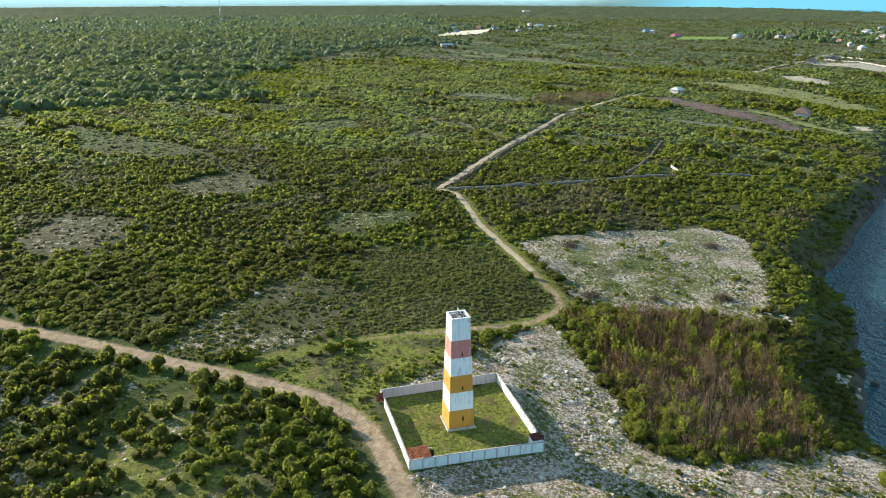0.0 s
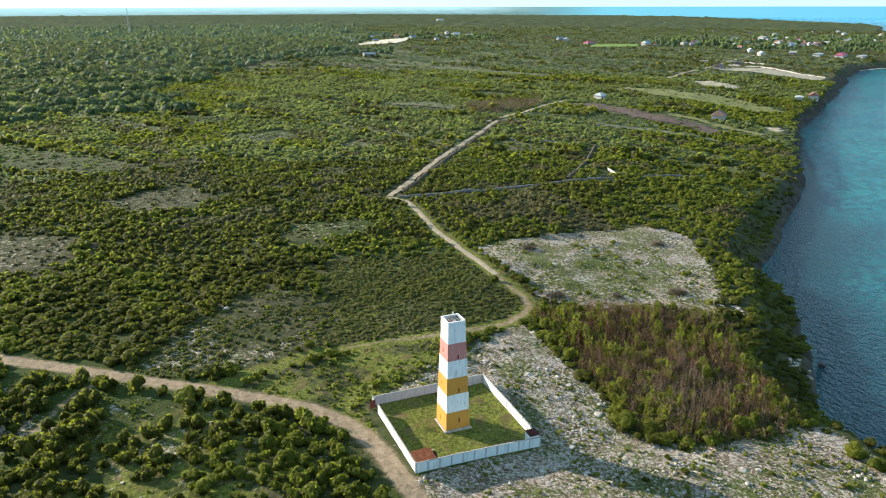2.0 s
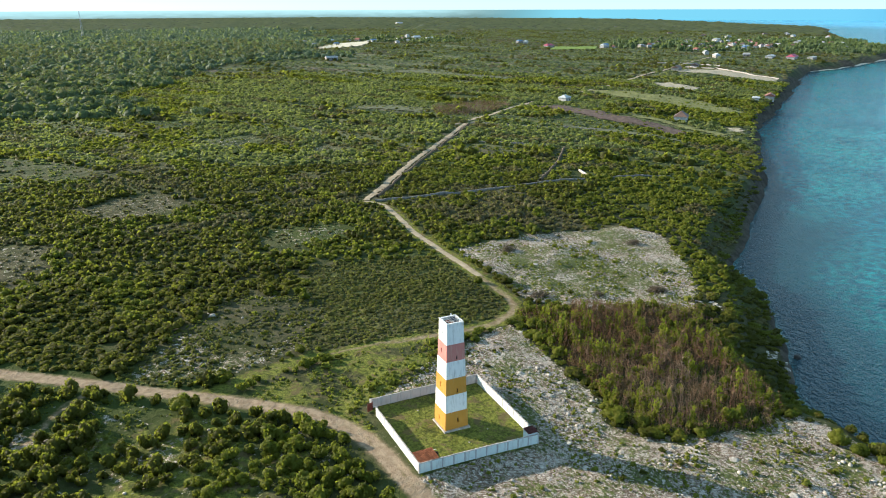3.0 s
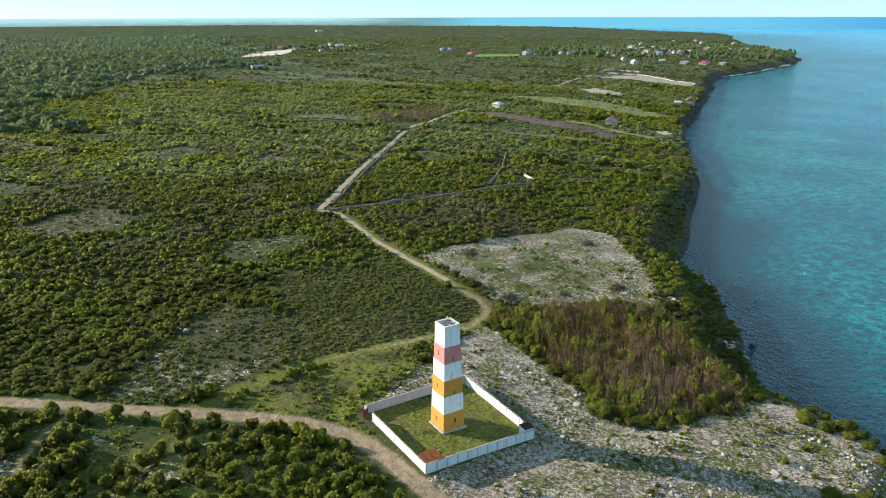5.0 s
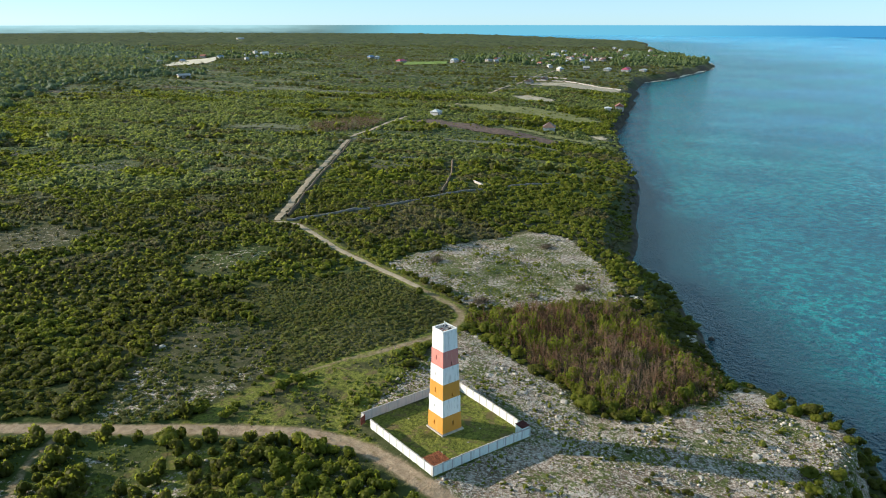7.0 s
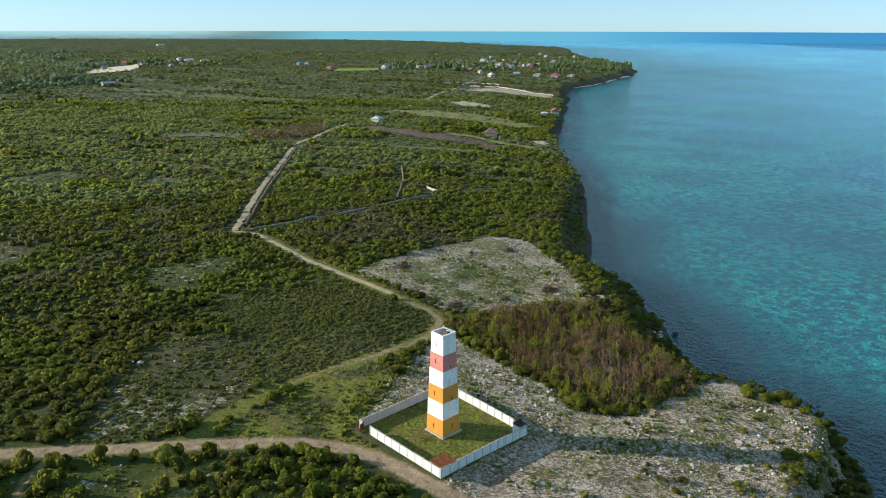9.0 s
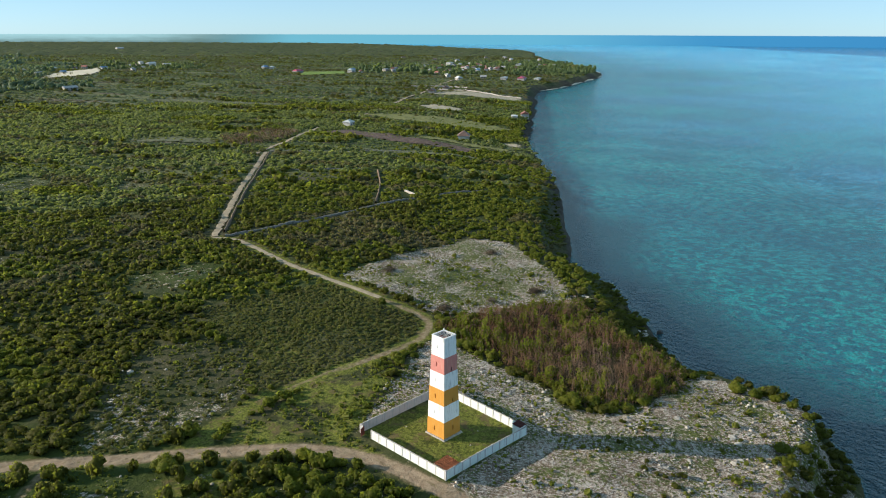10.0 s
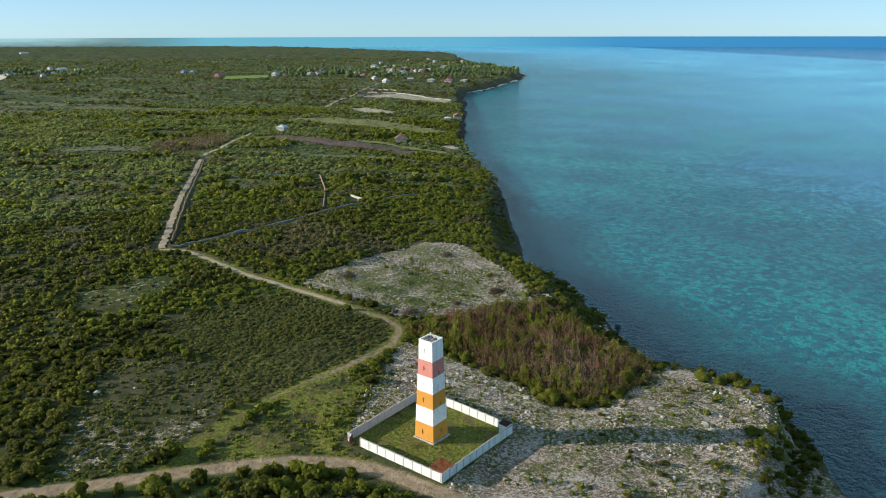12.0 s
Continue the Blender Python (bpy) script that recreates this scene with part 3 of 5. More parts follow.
# ---------------------------------------------------------------- building helpers
def part(name, bm, mat, parent=None, label="", at=None):
    """Links a bmesh as one mesh object, under a thing or a part."""
    me = bpy.data.meshes.new(name)
    bm.normal_update()
    bm.to_mesh(me)
    bm.free()
    me.materials.append(mat)
    ob = new(name, me)
    if parent:
        ob.parent = parent
    if at:
        ob.matrix_basis = at
    return tagged(ob, label)


def thing(name, label, category, at, group=""):
    ob = new(name)
    ob.matrix_basis = at
    return tagged(ob, label, category, group)


def box(x0, y0, z0, x1, y1, z1, bevel=0.0, bm=None):
    bm = bm or bmesh.new()
    m = Matrix.Translation(((x0 + x1) / 2, (y0 + y1) / 2, (z0 + z1) / 2)) @ Matrix.Diagonal((x1 - x0, y1 - y0, z1 - z0, 1))
    r = bmesh.ops.create_cube(bm, size=1, matrix=m)
    if bevel:
        bmesh.ops.bevel(bm, geom=list({e for v in r["verts"] for e in v.link_edges}), offset=bevel, segments=1, affect="EDGES")
    return bm


def rod(a, b, r0, r1=None, sides=8, bm=None):
    bm = bm or bmesh.new()
    a, b = Vector(a), Vector(b)
    m = Matrix.Translation((a + b) / 2) @ (b - a).to_track_quat("Z", "Y").to_matrix().to_4x4()
    bmesh.ops.create_cone(bm, cap_ends=True, segments=sides, radius1=r0, radius2=r0 if r1 is None else r1, depth=(b - a).length, matrix=m)
    return bm


def ground_at(x, y):
    return float(height(np.array([x]), np.array([y]))[0])


# ---------------------------------------------------------------- the tower
BANDS = [(0.0, 3.50, "orange"), (3.50, 6.79, "white"), (6.79, 9.84, "orange"), (9.84, 13.02, "white"), (13.02, 16.12, "red"), (16.12, 19.1, "white")]
BASE_W, TOP_W, TOWER_H = 2.20, 1.48, 20.0
PAINT = {"orange": M_ORANGE, "white": M_WHITE, "red": M_RED}


def half(z):
    return BASE_W + (TOP_W - BASE_W) * z / TOWER_H


def tower_band(z0, z1, slots):
    """Four battered faces between two heights; slots: face -> (along, sill, width, height) of an opening cut through the face."""
    bm = bmesh.new()
    for f in range(4):
        turn = Matrix.Rotation(radians(90 * f), 4, "Z")

        def pt(u, z, deep=0.0):
            w = half(z) + 0.06 * (z - z0) / (z1 - z0)
            return bm.verts.new(turn @ Vector((u * w, -w + deep, z)))
        if f in slots:
            u, zs, w, h = slots[f]
            us, zz = [-1, u - w, u + w, 1], [z0, zs, zs + h, z1]
            for i in range(3):
                for j in range(3):
                    if (i, j) != (1, 1):
                        bm.faces.new([pt(us[i], zz[j]), pt(us[i + 1], zz[j]), pt(us[i + 1], zz[j + 1]), pt(us[i], zz[j + 1])])
            ring = [(us[1], zz[1]), (us[2], zz[1]), (us[2], zz[2]), (us[1], zz[2])]
            for (ua, za), (ub, zb) in zip(ring, ring[1:] + ring[:1]):
                bm.faces.new([pt(ua, za), pt(ub, zb), pt(ub, zb, 0.35), pt(ua, za, 0.35)])
        else:
            bm.faces.new([pt(-1, z0), pt(1, z0), pt(1, z1), pt(-1, z1)])
    w = half(z1) + 0.06
    bm.faces.new([bm.verts.new((a * w, b * w, z1)) for a, b in ((-1, -1), (1, -1), (1, 1), (-1, 1))])      # ledge on which the next tier stands
    bmesh.ops.remove_doubles(bm, verts=bm.verts, dist=1e-4)
    bmesh.ops.recalc_face_normals(bm, faces=bm.faces)
    return bm


def build_tower():
    t = thing("lighthouse", "square tapering masonry light tower banded orange, white and red", "lighthouse", pose(0, 0, -0.06))
    slots = {0: {0: (0.12, 1.35, 0.070, 0.90), 3: (-0.16, 1.25, 0.060, 0.90)},
             2: {0: (0.12, 7.0, 0.070, 0.80), 3: (-0.16, 7.75, 0.062, 0.90)},
             4: {0: (0.12, 13.2, 0.078, 0.75), 3: (-0.16, 14.1, 0.070, 0.90)},
             5: {3: (-0.10, 17.6, 0.07, 0.8)}, 3: {3: (-0.14, 11.0, 0.07, 0.7)}, 1: {3: (-0.14, 4.7, 0.07, 0.7)}}
    for k, (z0, z1, colour) in enumerate(BANDS):
        band = part("band", tower_band(z0 + 0.003 * (k > 0), z1, slots.get(k, {})), PAINT[colour], t, f"weathered {colour} painted band")
        for f, (u, zs, w, h) in slots.get(k, {}).items():
            turn = Matrix.Rotation(radians(90 * f), 4, "Z")
            wd, zc = w * half(zs), zs + h / 2
            m = turn @ Matrix.Translation((u * half(zc), -half(zc), zc))
            faint = k in (1, 3, 5)
            part("shutter", box(-wd - 0.02, 0.07 if faint else 0.22, -h / 2 - 0.02, wd + 0.02, 0.3, h / 2 + 0.02), M_WHITE if faint else M_DARK, band,
                 "blocked white slot" if faint else "dark narrow window slot", m)
            part("sill", box(-wd - 0.10, -0.07, -h / 2 - 0.10, wd + 0.10, 0.12, -h / 2 - 0.01, 0.015), PAINT[colour], band, "", m)
    # plinth with a sloping skirt
    bm = bmesh.new()
    r = bmesh.ops.create_cone(bm, cap_ends=True, segments=4, radius1=(BASE_W + 0.55) * 2 ** 0.5, radius2=(BASE_W + 0.22) * 2 ** 0.5, depth=0.9,
                              matrix=Matrix.Translation((0, 0, -0.22)) @ Matrix.Rotation(radians(45), 4, "Z"))
    part("plinth", bm, M_CONC, t, "worn grey concrete plinth")
    # parapet: four low walls round the flat roof, open above
    zt, w = 19.1, half(19.1)
    zr = zt + 0.40
    part("roof_slab", box(-w + 0.20, -w + 0.20, zt - 0.35, w - 0.20, w - 0.20, zr), M_CONC, t, "stained grey roof slab")
    for f in range(4):
        m = Matrix.Rotation(radians(90 * f), 4, "Z")
        part("parapet", box(-w - 0.05, -w - 0.05, zt - 0.12, w - 0.22 - 0.05, -w + 0.17, zt + 0.80, 0.03), M_WHITE, t, "", m)
        part("parapet_cap", box(-w - 0.09, -w - 0.09, zt + 0.803, w - 0.28, -w + 0.20, zt + 0.90, 0.015), M_WHITE, t, "", m)
    part("hatch", box(-0.95, -0.25, zr, -0.25, 0.5, zr + 0.30, 0.03), M_RUST_DARK, t, "rusty roof hatch")
    part("battery_box", box(0.35, -0.9, zr, 0.95, -0.4, zr + 0.38, 0.03), M_DARK, t, "dark metal battery box")
    part("crate", box(-0.75, -1.0, zr, -0.1, -0.55, zr + 0.28, 0.03), M_RUST, t, "rusty brown box")
    part("solar_panel", box(-0.45, -0.3, -0.02, 0.45, 0.3, 0.02), plain("solar_cell", (0.03, 0.04, 0.07), 0.25, 0.2, 4), t, "dark solar panel", pose(0.55, 0.55, zr + 0.40, 25, 0, -40))
    part("panel_stand", rod((0.55, 0.55, zr), (0.55, 0.55, zr + 0.39), 0.03), M_STEEL, t)
    for k in range(5):                       # a low frame of pipes over the roof
        u = -1.0 + 0.5 * k
        part("frame_bar", rod((u, -1.28, zt + 0.93), (u, 1.28, zt + 0.93), 0.035, None, 6), M_STEEL, t)
    for k in range(3):
        u = -0.8 + 0.8 * k
        part("frame_bar", rod((-1.28, u, zt + 1.0), (1.28, u, zt + 1.0), 0.035, None, 6), M_STEEL, t)
    mast = part("mast", rod((-0.1, -0.1, zt - 0.02), (-0.1, -0.1, zt + 1.75), 0.05, 0.04), M_STEEL, t, "thin steel mast")
    part("lantern", rod((-0.1, -0.1, zt + 1.75), (-0.1, -0.1, zt + 2.1), 0.13, 0.09), M_WHITE, mast, "small beacon lantern")
    part("aerial", rod((TOP_W - 0.05, -TOP_W + 0.05, zt + 0.9), (TOP_W + 0.0, -TOP_W + 0.0, zt + 1.35), 0.03), M_STEEL, t)


build_tower()

# ---------------------------------------------------------------- the yard wall
YARD, WALL_H, WALL_T = 11.05, 1.82, 0.16


def wall_run(name, x0, y0, x1, y1, bays, label, face=M_WALL):
    """A wall of upright posts with a panel and a coping stone in each bay."""
    run = tagged(new(name), label, "wall", kind="structure")
    ang = math.degrees(math.atan2(y1 - y0, x1 - x0))
    length = math.hypot(x1 - x0, y1 - y0) / bays
    for k in range(bays + 1):
        x, y = x0 + (x1 - x0) * k / bays, y0 + (y1 - y0) * k / bays
        z = ground_at(x, y)
        lean = rng.normal(0, 0.25)
        part("post", box(-0.12, -0.12, -0.5, 0.12, 0.12, WALL_H + 0.05, 0.02), M_POST, run, "", pose(x, y, z, lean, 0, ang))
        if k < bays:
            mx, my = x + (x1 - x0) / bays / 2, y + (y1 - y0) / bays / 2
            mz = ground_at(mx, my)
            tilt = -math.degrees(math.atan2(ground_at(x0 + (x1 - x0) * (k + 1) / bays, y0 + (y1 - y0) * (k + 1) / bays) - z, length))
            m = pose(mx, my, mz + rng.normal(0, 0.012), rng.normal(0, 0.3), tilt, ang)
            h = length / 2 - 0.11
            part("panel", box(-h, -WALL_T / 2, -0.5, h, WALL_T / 2, WALL_H - 0.11, 0.012), face, run, "", m)
            part("coping", box(-h, -WALL_T / 2 - 0.035, WALL_H - 0.105, h, WALL_T / 2 + 0.035, WALL_H, 0.02), M_COPING, run, "", m)


Y = YARD
wall_run("wall_south", -Y, -Y, Y, -Y, 11, "whitewashed concrete panel wall with grey posts")
wall_run("wall_west", -Y, -Y + 0.25, -Y, 7.9, 9, "whitewashed concrete panel wall ending at a gateway")
wall_run("wall_north", -Y, Y, Y, Y, 11, "bare greyish plastered concrete panel wall", M_WALL_BARE)
wall_run("wall_east", Y, -Y + 0.25, Y, Y - 0.25, 11, "whitewashed concrete panel wall with grey posts")
wall_run("wall_gate_pier", -Y, 10.3, -Y, Y - 0.3, 1, "short stub of yard wall beside the gateway")


def build_gate():
    g = thing("gate", "open red oxide steel gate leaf standing by the gateway", "gate", pose(-Y, 10.1, ground_at(-Y, 10) + 0.08, 0, 0, -160))
    part("gate_frame", box(0, -0.03, 0.0, 1.15, 0.03, 0.07, 0.01, box(0, -0.03, 1.55, 1.15, 0.03, 1.62, 0.01, box(0, -0.03, 0.07, 0.07, 0.03, 1.55, 0.01, box(1.08, -0.03, 0.07, 1.15, 0.03, 1.55, 0.01)))), M_GATE, g)
    for k in range(4):
        part("sheet", box(0.08 + k * 0.25, -0.012, 0.075, 0.32 + k * 0.25, 0.012, 1.545), M_GATE, g)
    part("hinge_post", box(-0.1, -0.08, -0.3, -0.005, 0.08, 1.75, 0.01), M_GATE, g)


build_gate()


def build_hut(name, x0, y0, x1, y1, h0, h1, roof_mat, label, door_side):
    """A small lean-to in a corner of the yard: walls, a corrugated roof of lapped sheets, a door opening."""
    z = ground_at((x0 + x1) / 2, (y0 + y1) / 2)
    t = thing(name, label, "hut", pose(0, 0, z))
    a, b = x0 + 0.14, x1
    c, d = y0 + 0.14, y1
    w = 0.12
    part("hut_wall", box(a, d - w, -0.3, b, d, h1), M_WALL, t)
    part("hut_wall", box(a, c, -0.3, a + w, d - w - 0.003, h0 - 0.05), M_WALL, t)
    part("hut_wall", box(a + w + 0.003, c, -0.3, b, c + w, h0 - 0.06), M_WALL, t)
    mid = (c + d) / 2
    part("hut_wall", box(b - w, c + w + 0.003, -0.3, b, mid - 0.4, h0 - 0.05), M_WALL, t)
    part("hut_wall", box(b - w, mid + 0.45, -0.3, b, d - w - 0.003, h0 - 0.05), M_WALL, t)
    part("hut_wall", box(b - w, mid - 0.397, h0 - 0.35, b, mid + 0.447, h0 - 0.05), M_WALL, t)
    part("door", box(b + 0.01, mid + 0.42, 0.05, b + 0.78, mid + 0.47, h0 - 0.1, 0.01), M_DARK, t, "dark open door leaf")
    n = max(2, round((b - a + 0.2) / 0.8))
    sw = (b - a + 0.25) / n
    slope = math.degrees(math.atan2(h1 - h0, d - c))
    for k in range(n):
        bm = bmesh.new()
        cols = 9
        rows = []
        for y in (-(d - c) / 2 - 0.12, (d - c) / 2 + 0.12):
            rows.append([bm.verts.new((sw * (i / (cols - 1) - 0.5) * 1.04, y, 0.022 * math.cos(i * math.pi))) for i in range(cols)])
        for i in range(cols - 1):
            bm.faces.new([rows[0][i], rows[0][i + 1], rows[1][i + 1], rows[1][i]])
        bmesh.ops.solidify(bm, geom=bm.faces[:], thickness=0.012)
        part("roof_sheet", bm, roof_mat, t, "", pose(a - 0.08 + sw * (k + 0.5), mid, (h0 + h1) / 2 + 0.06 + 0.008 * k, slope, 0, 0))
    return t


build_hut("corner_hut", -Y, -Y, -7.75, -8.2, 1.78, 1.95, M_RUST, "low corner lean-to with rusty corrugated roof and dark door", 1)
build_hut("corner_hut", 9.1, -Y, Y - 0.15, -9.2, 2.05, 2.2, M_RUST_DARK, "small whitewashed corner hut with dark red sheet roof", 1)



def build_tank(x, y):
    """A black plastic water tank: ribbed barrel, domed shoulder, lid and a white filler pipe."""
    t = thing("water_tank", "black plastic water tank beside a rusty-roofed lean-to", "water tank", pose(x, y, ground_at(x, y)))
    bm = bmesh.new()
    rings = [(0.46, 0.0), (0.50, 0.05), (0.50, 0.28), (0.47, 0.31), (0.50, 0.34), (0.50, 0.60), (0.47, 0.63), (0.50, 0.66), (0.50, 0.92), (0.42, 1.04), (0.20, 1.12)]
    loops = [[bm.verts.new((q * math.cos(k * math.pi / 8), q * math.sin(k * math.pi / 8), z)) for k in range(16)] for q, z in rings]
    for lo, hi in zip(loops, loops[1:]):
        for k in range(16):
            bm.faces.new([lo[k], lo[(k + 1) % 16], hi[(k + 1) % 16], hi[k]])
    bm.faces.new(loops[-1])
    bm.faces.new(loops[0][::-1])
    part("barrel", bm, M_DARK, t)
    part("lid", rod((0, 0, 1.11), (0, 0, 1.19), 0.19, 0.17, 12), M_DARK, t)
    part("pipe", rod((-0.48, 0.42, 0.0), (-0.48, 0.42, 1.35), 0.035, bm=rod((-0.48, 0.42, 1.33), (0.30, 0.42, 1.33), 0.035)), M_WHITE, t, "white filler pipe")


build_tank(-6.95, -8.3)

# ---------------------------------------------------------------- plants
def ball(sub, rough, seed):
    bm = bmesh.new()
    bmesh.ops.create_icosphere(bm, subdivisions=sub, radius=1)
    bm.verts.ensure_lookup_table()
    v = np.array([p.co[:] for p in bm.verts])
    f = np.array([[q.index for q in t.verts] for t in bm.faces])
    bm.free()
    r = np.random.default_rng(seed)
    return v * (1 + r.normal(0, rough, (len(v), 1))), f


def leaves(n, size, lobes, r, up=0.25):
    """Small leaf sprays set on the skin of rounded lobes; lobes: rows of x, y, z, radius, flatness."""
    pick = r.integers(0, len(lobes), n)
    L = lobes[pick]
    d = r.normal(0, 1, (n, 3))
    d[:, 2] = abs(d[:, 2]) * 1.0 - 0.25
    d /= np.linalg.norm(d, axis=1)[:, None]
    c = L[:, :3] + d * (L[:, 3] * r.uniform(0.82, 1.12, n))[:, None] * np.column_stack([np.ones(n), np.ones(n), L[:, 4]])
    nrm = d + r.normal(0, 0.45, (n, 3)) + (0, 0, up)
    nrm /= np.linalg.norm(nrm, axis=1)[:, None]
    t1 = np.cross(nrm, r.normal(0, 1, (n, 3)))
    t1 /= np.linalg.norm(t1, axis=1)[:, None]
    t2 = np.cross(nrm, t1)
    s = size * r.uniform(0.6, 1.35, n)[:, None]
    v = np.stack([c - t1 * s - t2 * s * 0.5, c + t1 * s * 0.9 - t2 * s * 0.6, c + t1 * s * 0.2 + t2 * s], 1).reshape(-1, 3)
    return v, np.arange(3 * n).reshape(-1, 3)


def join(*pieces):
    v, f, k = [], [], 0
    for a, b in pieces:
        v.append(a)
        f.append(b + k)
        k += len(a)
    return np.concatenate(v), np.concatenate(f)


def bush(seed, lobe_n, leaf_n, leaf, core=2):
    """A bush one metre in radius and height, standing on z = 0."""
    r = np.random.default_rng(seed)
    ang = r.uniform(0, 6.28, lobe_n)
    rad = r.uniform(0.15, 0.62, lobe_n)
    lobes = np.column_stack([np.cos(ang) * rad, np.sin(ang) * rad, r.uniform(0.25, 0.68, lobe_n), r.uniform(0.30, 0.50, lobe_n), r.uniform(0.65, 0.95, lobe_n)])
    lobes[0] = (0, 0, 0.55, 0.5, 0.85)
    out = []
    for i, (x, y, z, q, fl) in enumerate(lobes):
        v, f = ball(core, 0.13, seed * 31 + i)
        out.append((v * (q * 0.93, q * 0.93, q * fl * 0.93) + (x, y, z), f))
    if leaf_n:
        out.append(leaves(leaf_n, leaf, lobes, r))
    v, f = join(*out)
    v[:, 2] = np.maximum(v[:, 2], 0.0)
    return v, f


def dead_bush(seed, stems, twigs=4):
    """A leafless sapling clump: slender, nearly upright stems with short rising twigs."""
    r = np.random.default_rng(seed)
    V, F = [], []
    for _ in range(stems):
        a = r.uniform(0, 6.28)
        foot = np.array([np.cos(a), np.sin(a), 0]) * r.uniform(0, 0.45)
        tip = foot + (np.cos(a) * r.uniform(0, 0.45), np.sin(a) * r.uniform(0, 0.45), r.uniform(0.55, 1.0))
        segs = [(foot, tip, 0.026)]
        for _ in range(twigs):
            k = r.uniform(0.3, 0.9)
            p = foot + (tip - foot) * k
            segs.append((p, p + r.normal(0, 0.2, 3) * (1, 1, 0.2) + (0, 0, r.uniform(0.06, 0.16)), 0.022))
        for p, q, w in segs:
            s = np.cross(q - p, r.normal(0, 1, 3))
            s = s / np.linalg.norm(s) * w
            k = len(V)
            V += [p - s, p + s, q]
            F.append((k, k + 1, k + 2))
    return np.array(V), np.array(F)


def leafy_sapling(seed, stems=4, sprays=13):
    """Slender upright shoots with sparse leaf sprays up their length."""
    r = np.random.default_rng(seed)
    V = []
    for _ in range(stems):
        a, q = r.uniform(0, 6.28), r.uniform(0.05, 0.55)
        k = r.uniform(0.25, 1.0, sprays)
        c = np.column_stack([np.cos(a) * q * (0.6 + 0.5 * k), np.sin(a) * q * (0.6 + 0.5 * k), k * r.uniform(0.65, 1.0)]) + r.normal(0, 0.10, (sprays, 3)) * (1, 1, 0.4)
        t1, t2 = r.normal(0, 1, (sprays, 3)), r.normal(0, 1, (sprays, 3))
        t1, t2 = [t / np.linalg.norm(t, axis=1)[:, None] * (0.23, 0.23, 0.10) for t in (t1, t2)]
        V.append(np.stack([c - t1, c + t1 * 0.8 - t2 * 0.3, c + t2], 1).reshape(-1, 3))
    V = np.concatenate(V)
    return V, np.arange(len(V)).reshape(-1, 3)


def palm(seed):
    """A coconut palm one metre tall: bent trunk, a head of drooping fronds."""
    r = np.random.default_rng(seed)
    lean = r.normal(0, 0.06, 2)
    V, F = [], []
    for k in range(3):
        z, w = k / 2 * 0.8, 0.02 - 0.006 * k
        c = np.array([lean[0] * z * z, lean[1] * z * z, z])
        V += [c + (w, 0, 0), c + (-w / 2, w, 0), c + (-w / 2, -w, 0)]
        if k:
            b = 3 * k
            for i in range(3):
                F += [(b - 3 + i, b - 3 + (i + 1) % 3, b + (i + 1) % 3), (b - 3 + i, b + (i + 1) % 3, b + i)]
    head = np.array([lean[0] * 0.64, lean[1] * 0.64, 0.8])
    for i in range(11):
        a, lift = i * 2.4 + r.uniform(-0.3, 0.3), r.uniform(-0.1, 0.9)
        d, s = np.array([np.cos(a), np.sin(a), 0]), np.array([-np.sin(a), np.cos(a), 0])
        k = len(V)
        p1 = head + d * 0.15 + (0, 0, 0.13 * lift)
        p2 = head + d * 0.31 + (0, 0, 0.16 * lift - 0.12)
        V += [head, p1 + s * 0.045 - (0, 0, 0.02), p1 - s * 0.045 - (0, 0, 0.02), p2]
        F += [(k, k + 1, k + 2), (k + 1, k + 3, k + 2)]
    return np.array(V), np.array(F)


def scatter(name, shapes, x, y, w, h, mat, label, category="shrub", sink=0.12, tint=None, turn_seed=1):
    """Many plants too many to count, each turned and sized by itself, as one object."""
    r = np.random.default_rng(turn_seed)
    n = len(x)
    z = height(x, y) - sink * h
    which, a = r.integers(0, len(shapes), n), r.uniform(0, 6.28, n)
    tint = r.uniform(0, 1, n) if tint is None else tint
    V, F, T, base = [], [], [], 0
    for s, (v, f) in enumerate(shapes):
        i = np.where(which == s)[0]
        if not len(i):
            continue
        c, q = np.cos(a[i])[:, None], np.sin(a[i])[:, None]
        px = (v[None, :, 0] * c - v[None, :, 1] * q) * w[i, None] + x[i, None]
        py = (v[None, :, 0] * q + v[None, :, 1] * c) * w[i, None] + y[i, None]
        pz = v[None, :, 2] * h[i, None] + z[i, None]
        V.append(np.stack([px, py, pz], -1).reshape(-1, 3))
        F.append((f[None] + (np.arange(len(i)) * len(v))[:, None, None] + base).reshape(-1, 3))
        T.append(np.repeat(tint[i], len(v)))
        base += len(i) * len(v)
    ob = new(name, mesh_of(name, np.concatenate(V), np.concatenate(F), mat, {"tint": np.concatenate(T)}))
    return tagged(ob, label, category, kind="stuff")


def spots(cell, r0, r1, seed, x0=-700, x1=2300, y0=-60, y1=2900):
    """Jittered grid points on land, in the wedge of country that lies ahead, between two distances."""
    r = np.random.default_rng(seed)
    lim = r1 + 20
    gx = np.arange(max(x0, -65 - lim), min(x1, -65 + lim), cell)
    gy = np.arange(max(y0, -95 - lim), min(y1, -95 + lim), cell)
    x, y = [q.ravel() for q in np.meshgrid(gx, gy)]
    d = np.hypot(x + 65, y + 95)
    d = d + (lumps(x, y, 45, 98) - 0.5) * 0.16 * np.maximum(d - 200, 0)
    az = np.degrees(np.arctan2(x + 30, y + 112))
    ok = (d >= r0) & (d < r1) & (az > -21) & (az < 100)
    x, y = x[ok], y[ok]
    x, y = x + r.uniform(-0.48, 0.48, len(x)) * cell, y + r.uniform(-0.48, 0.48, len(y)) * cell
    return x, y, r


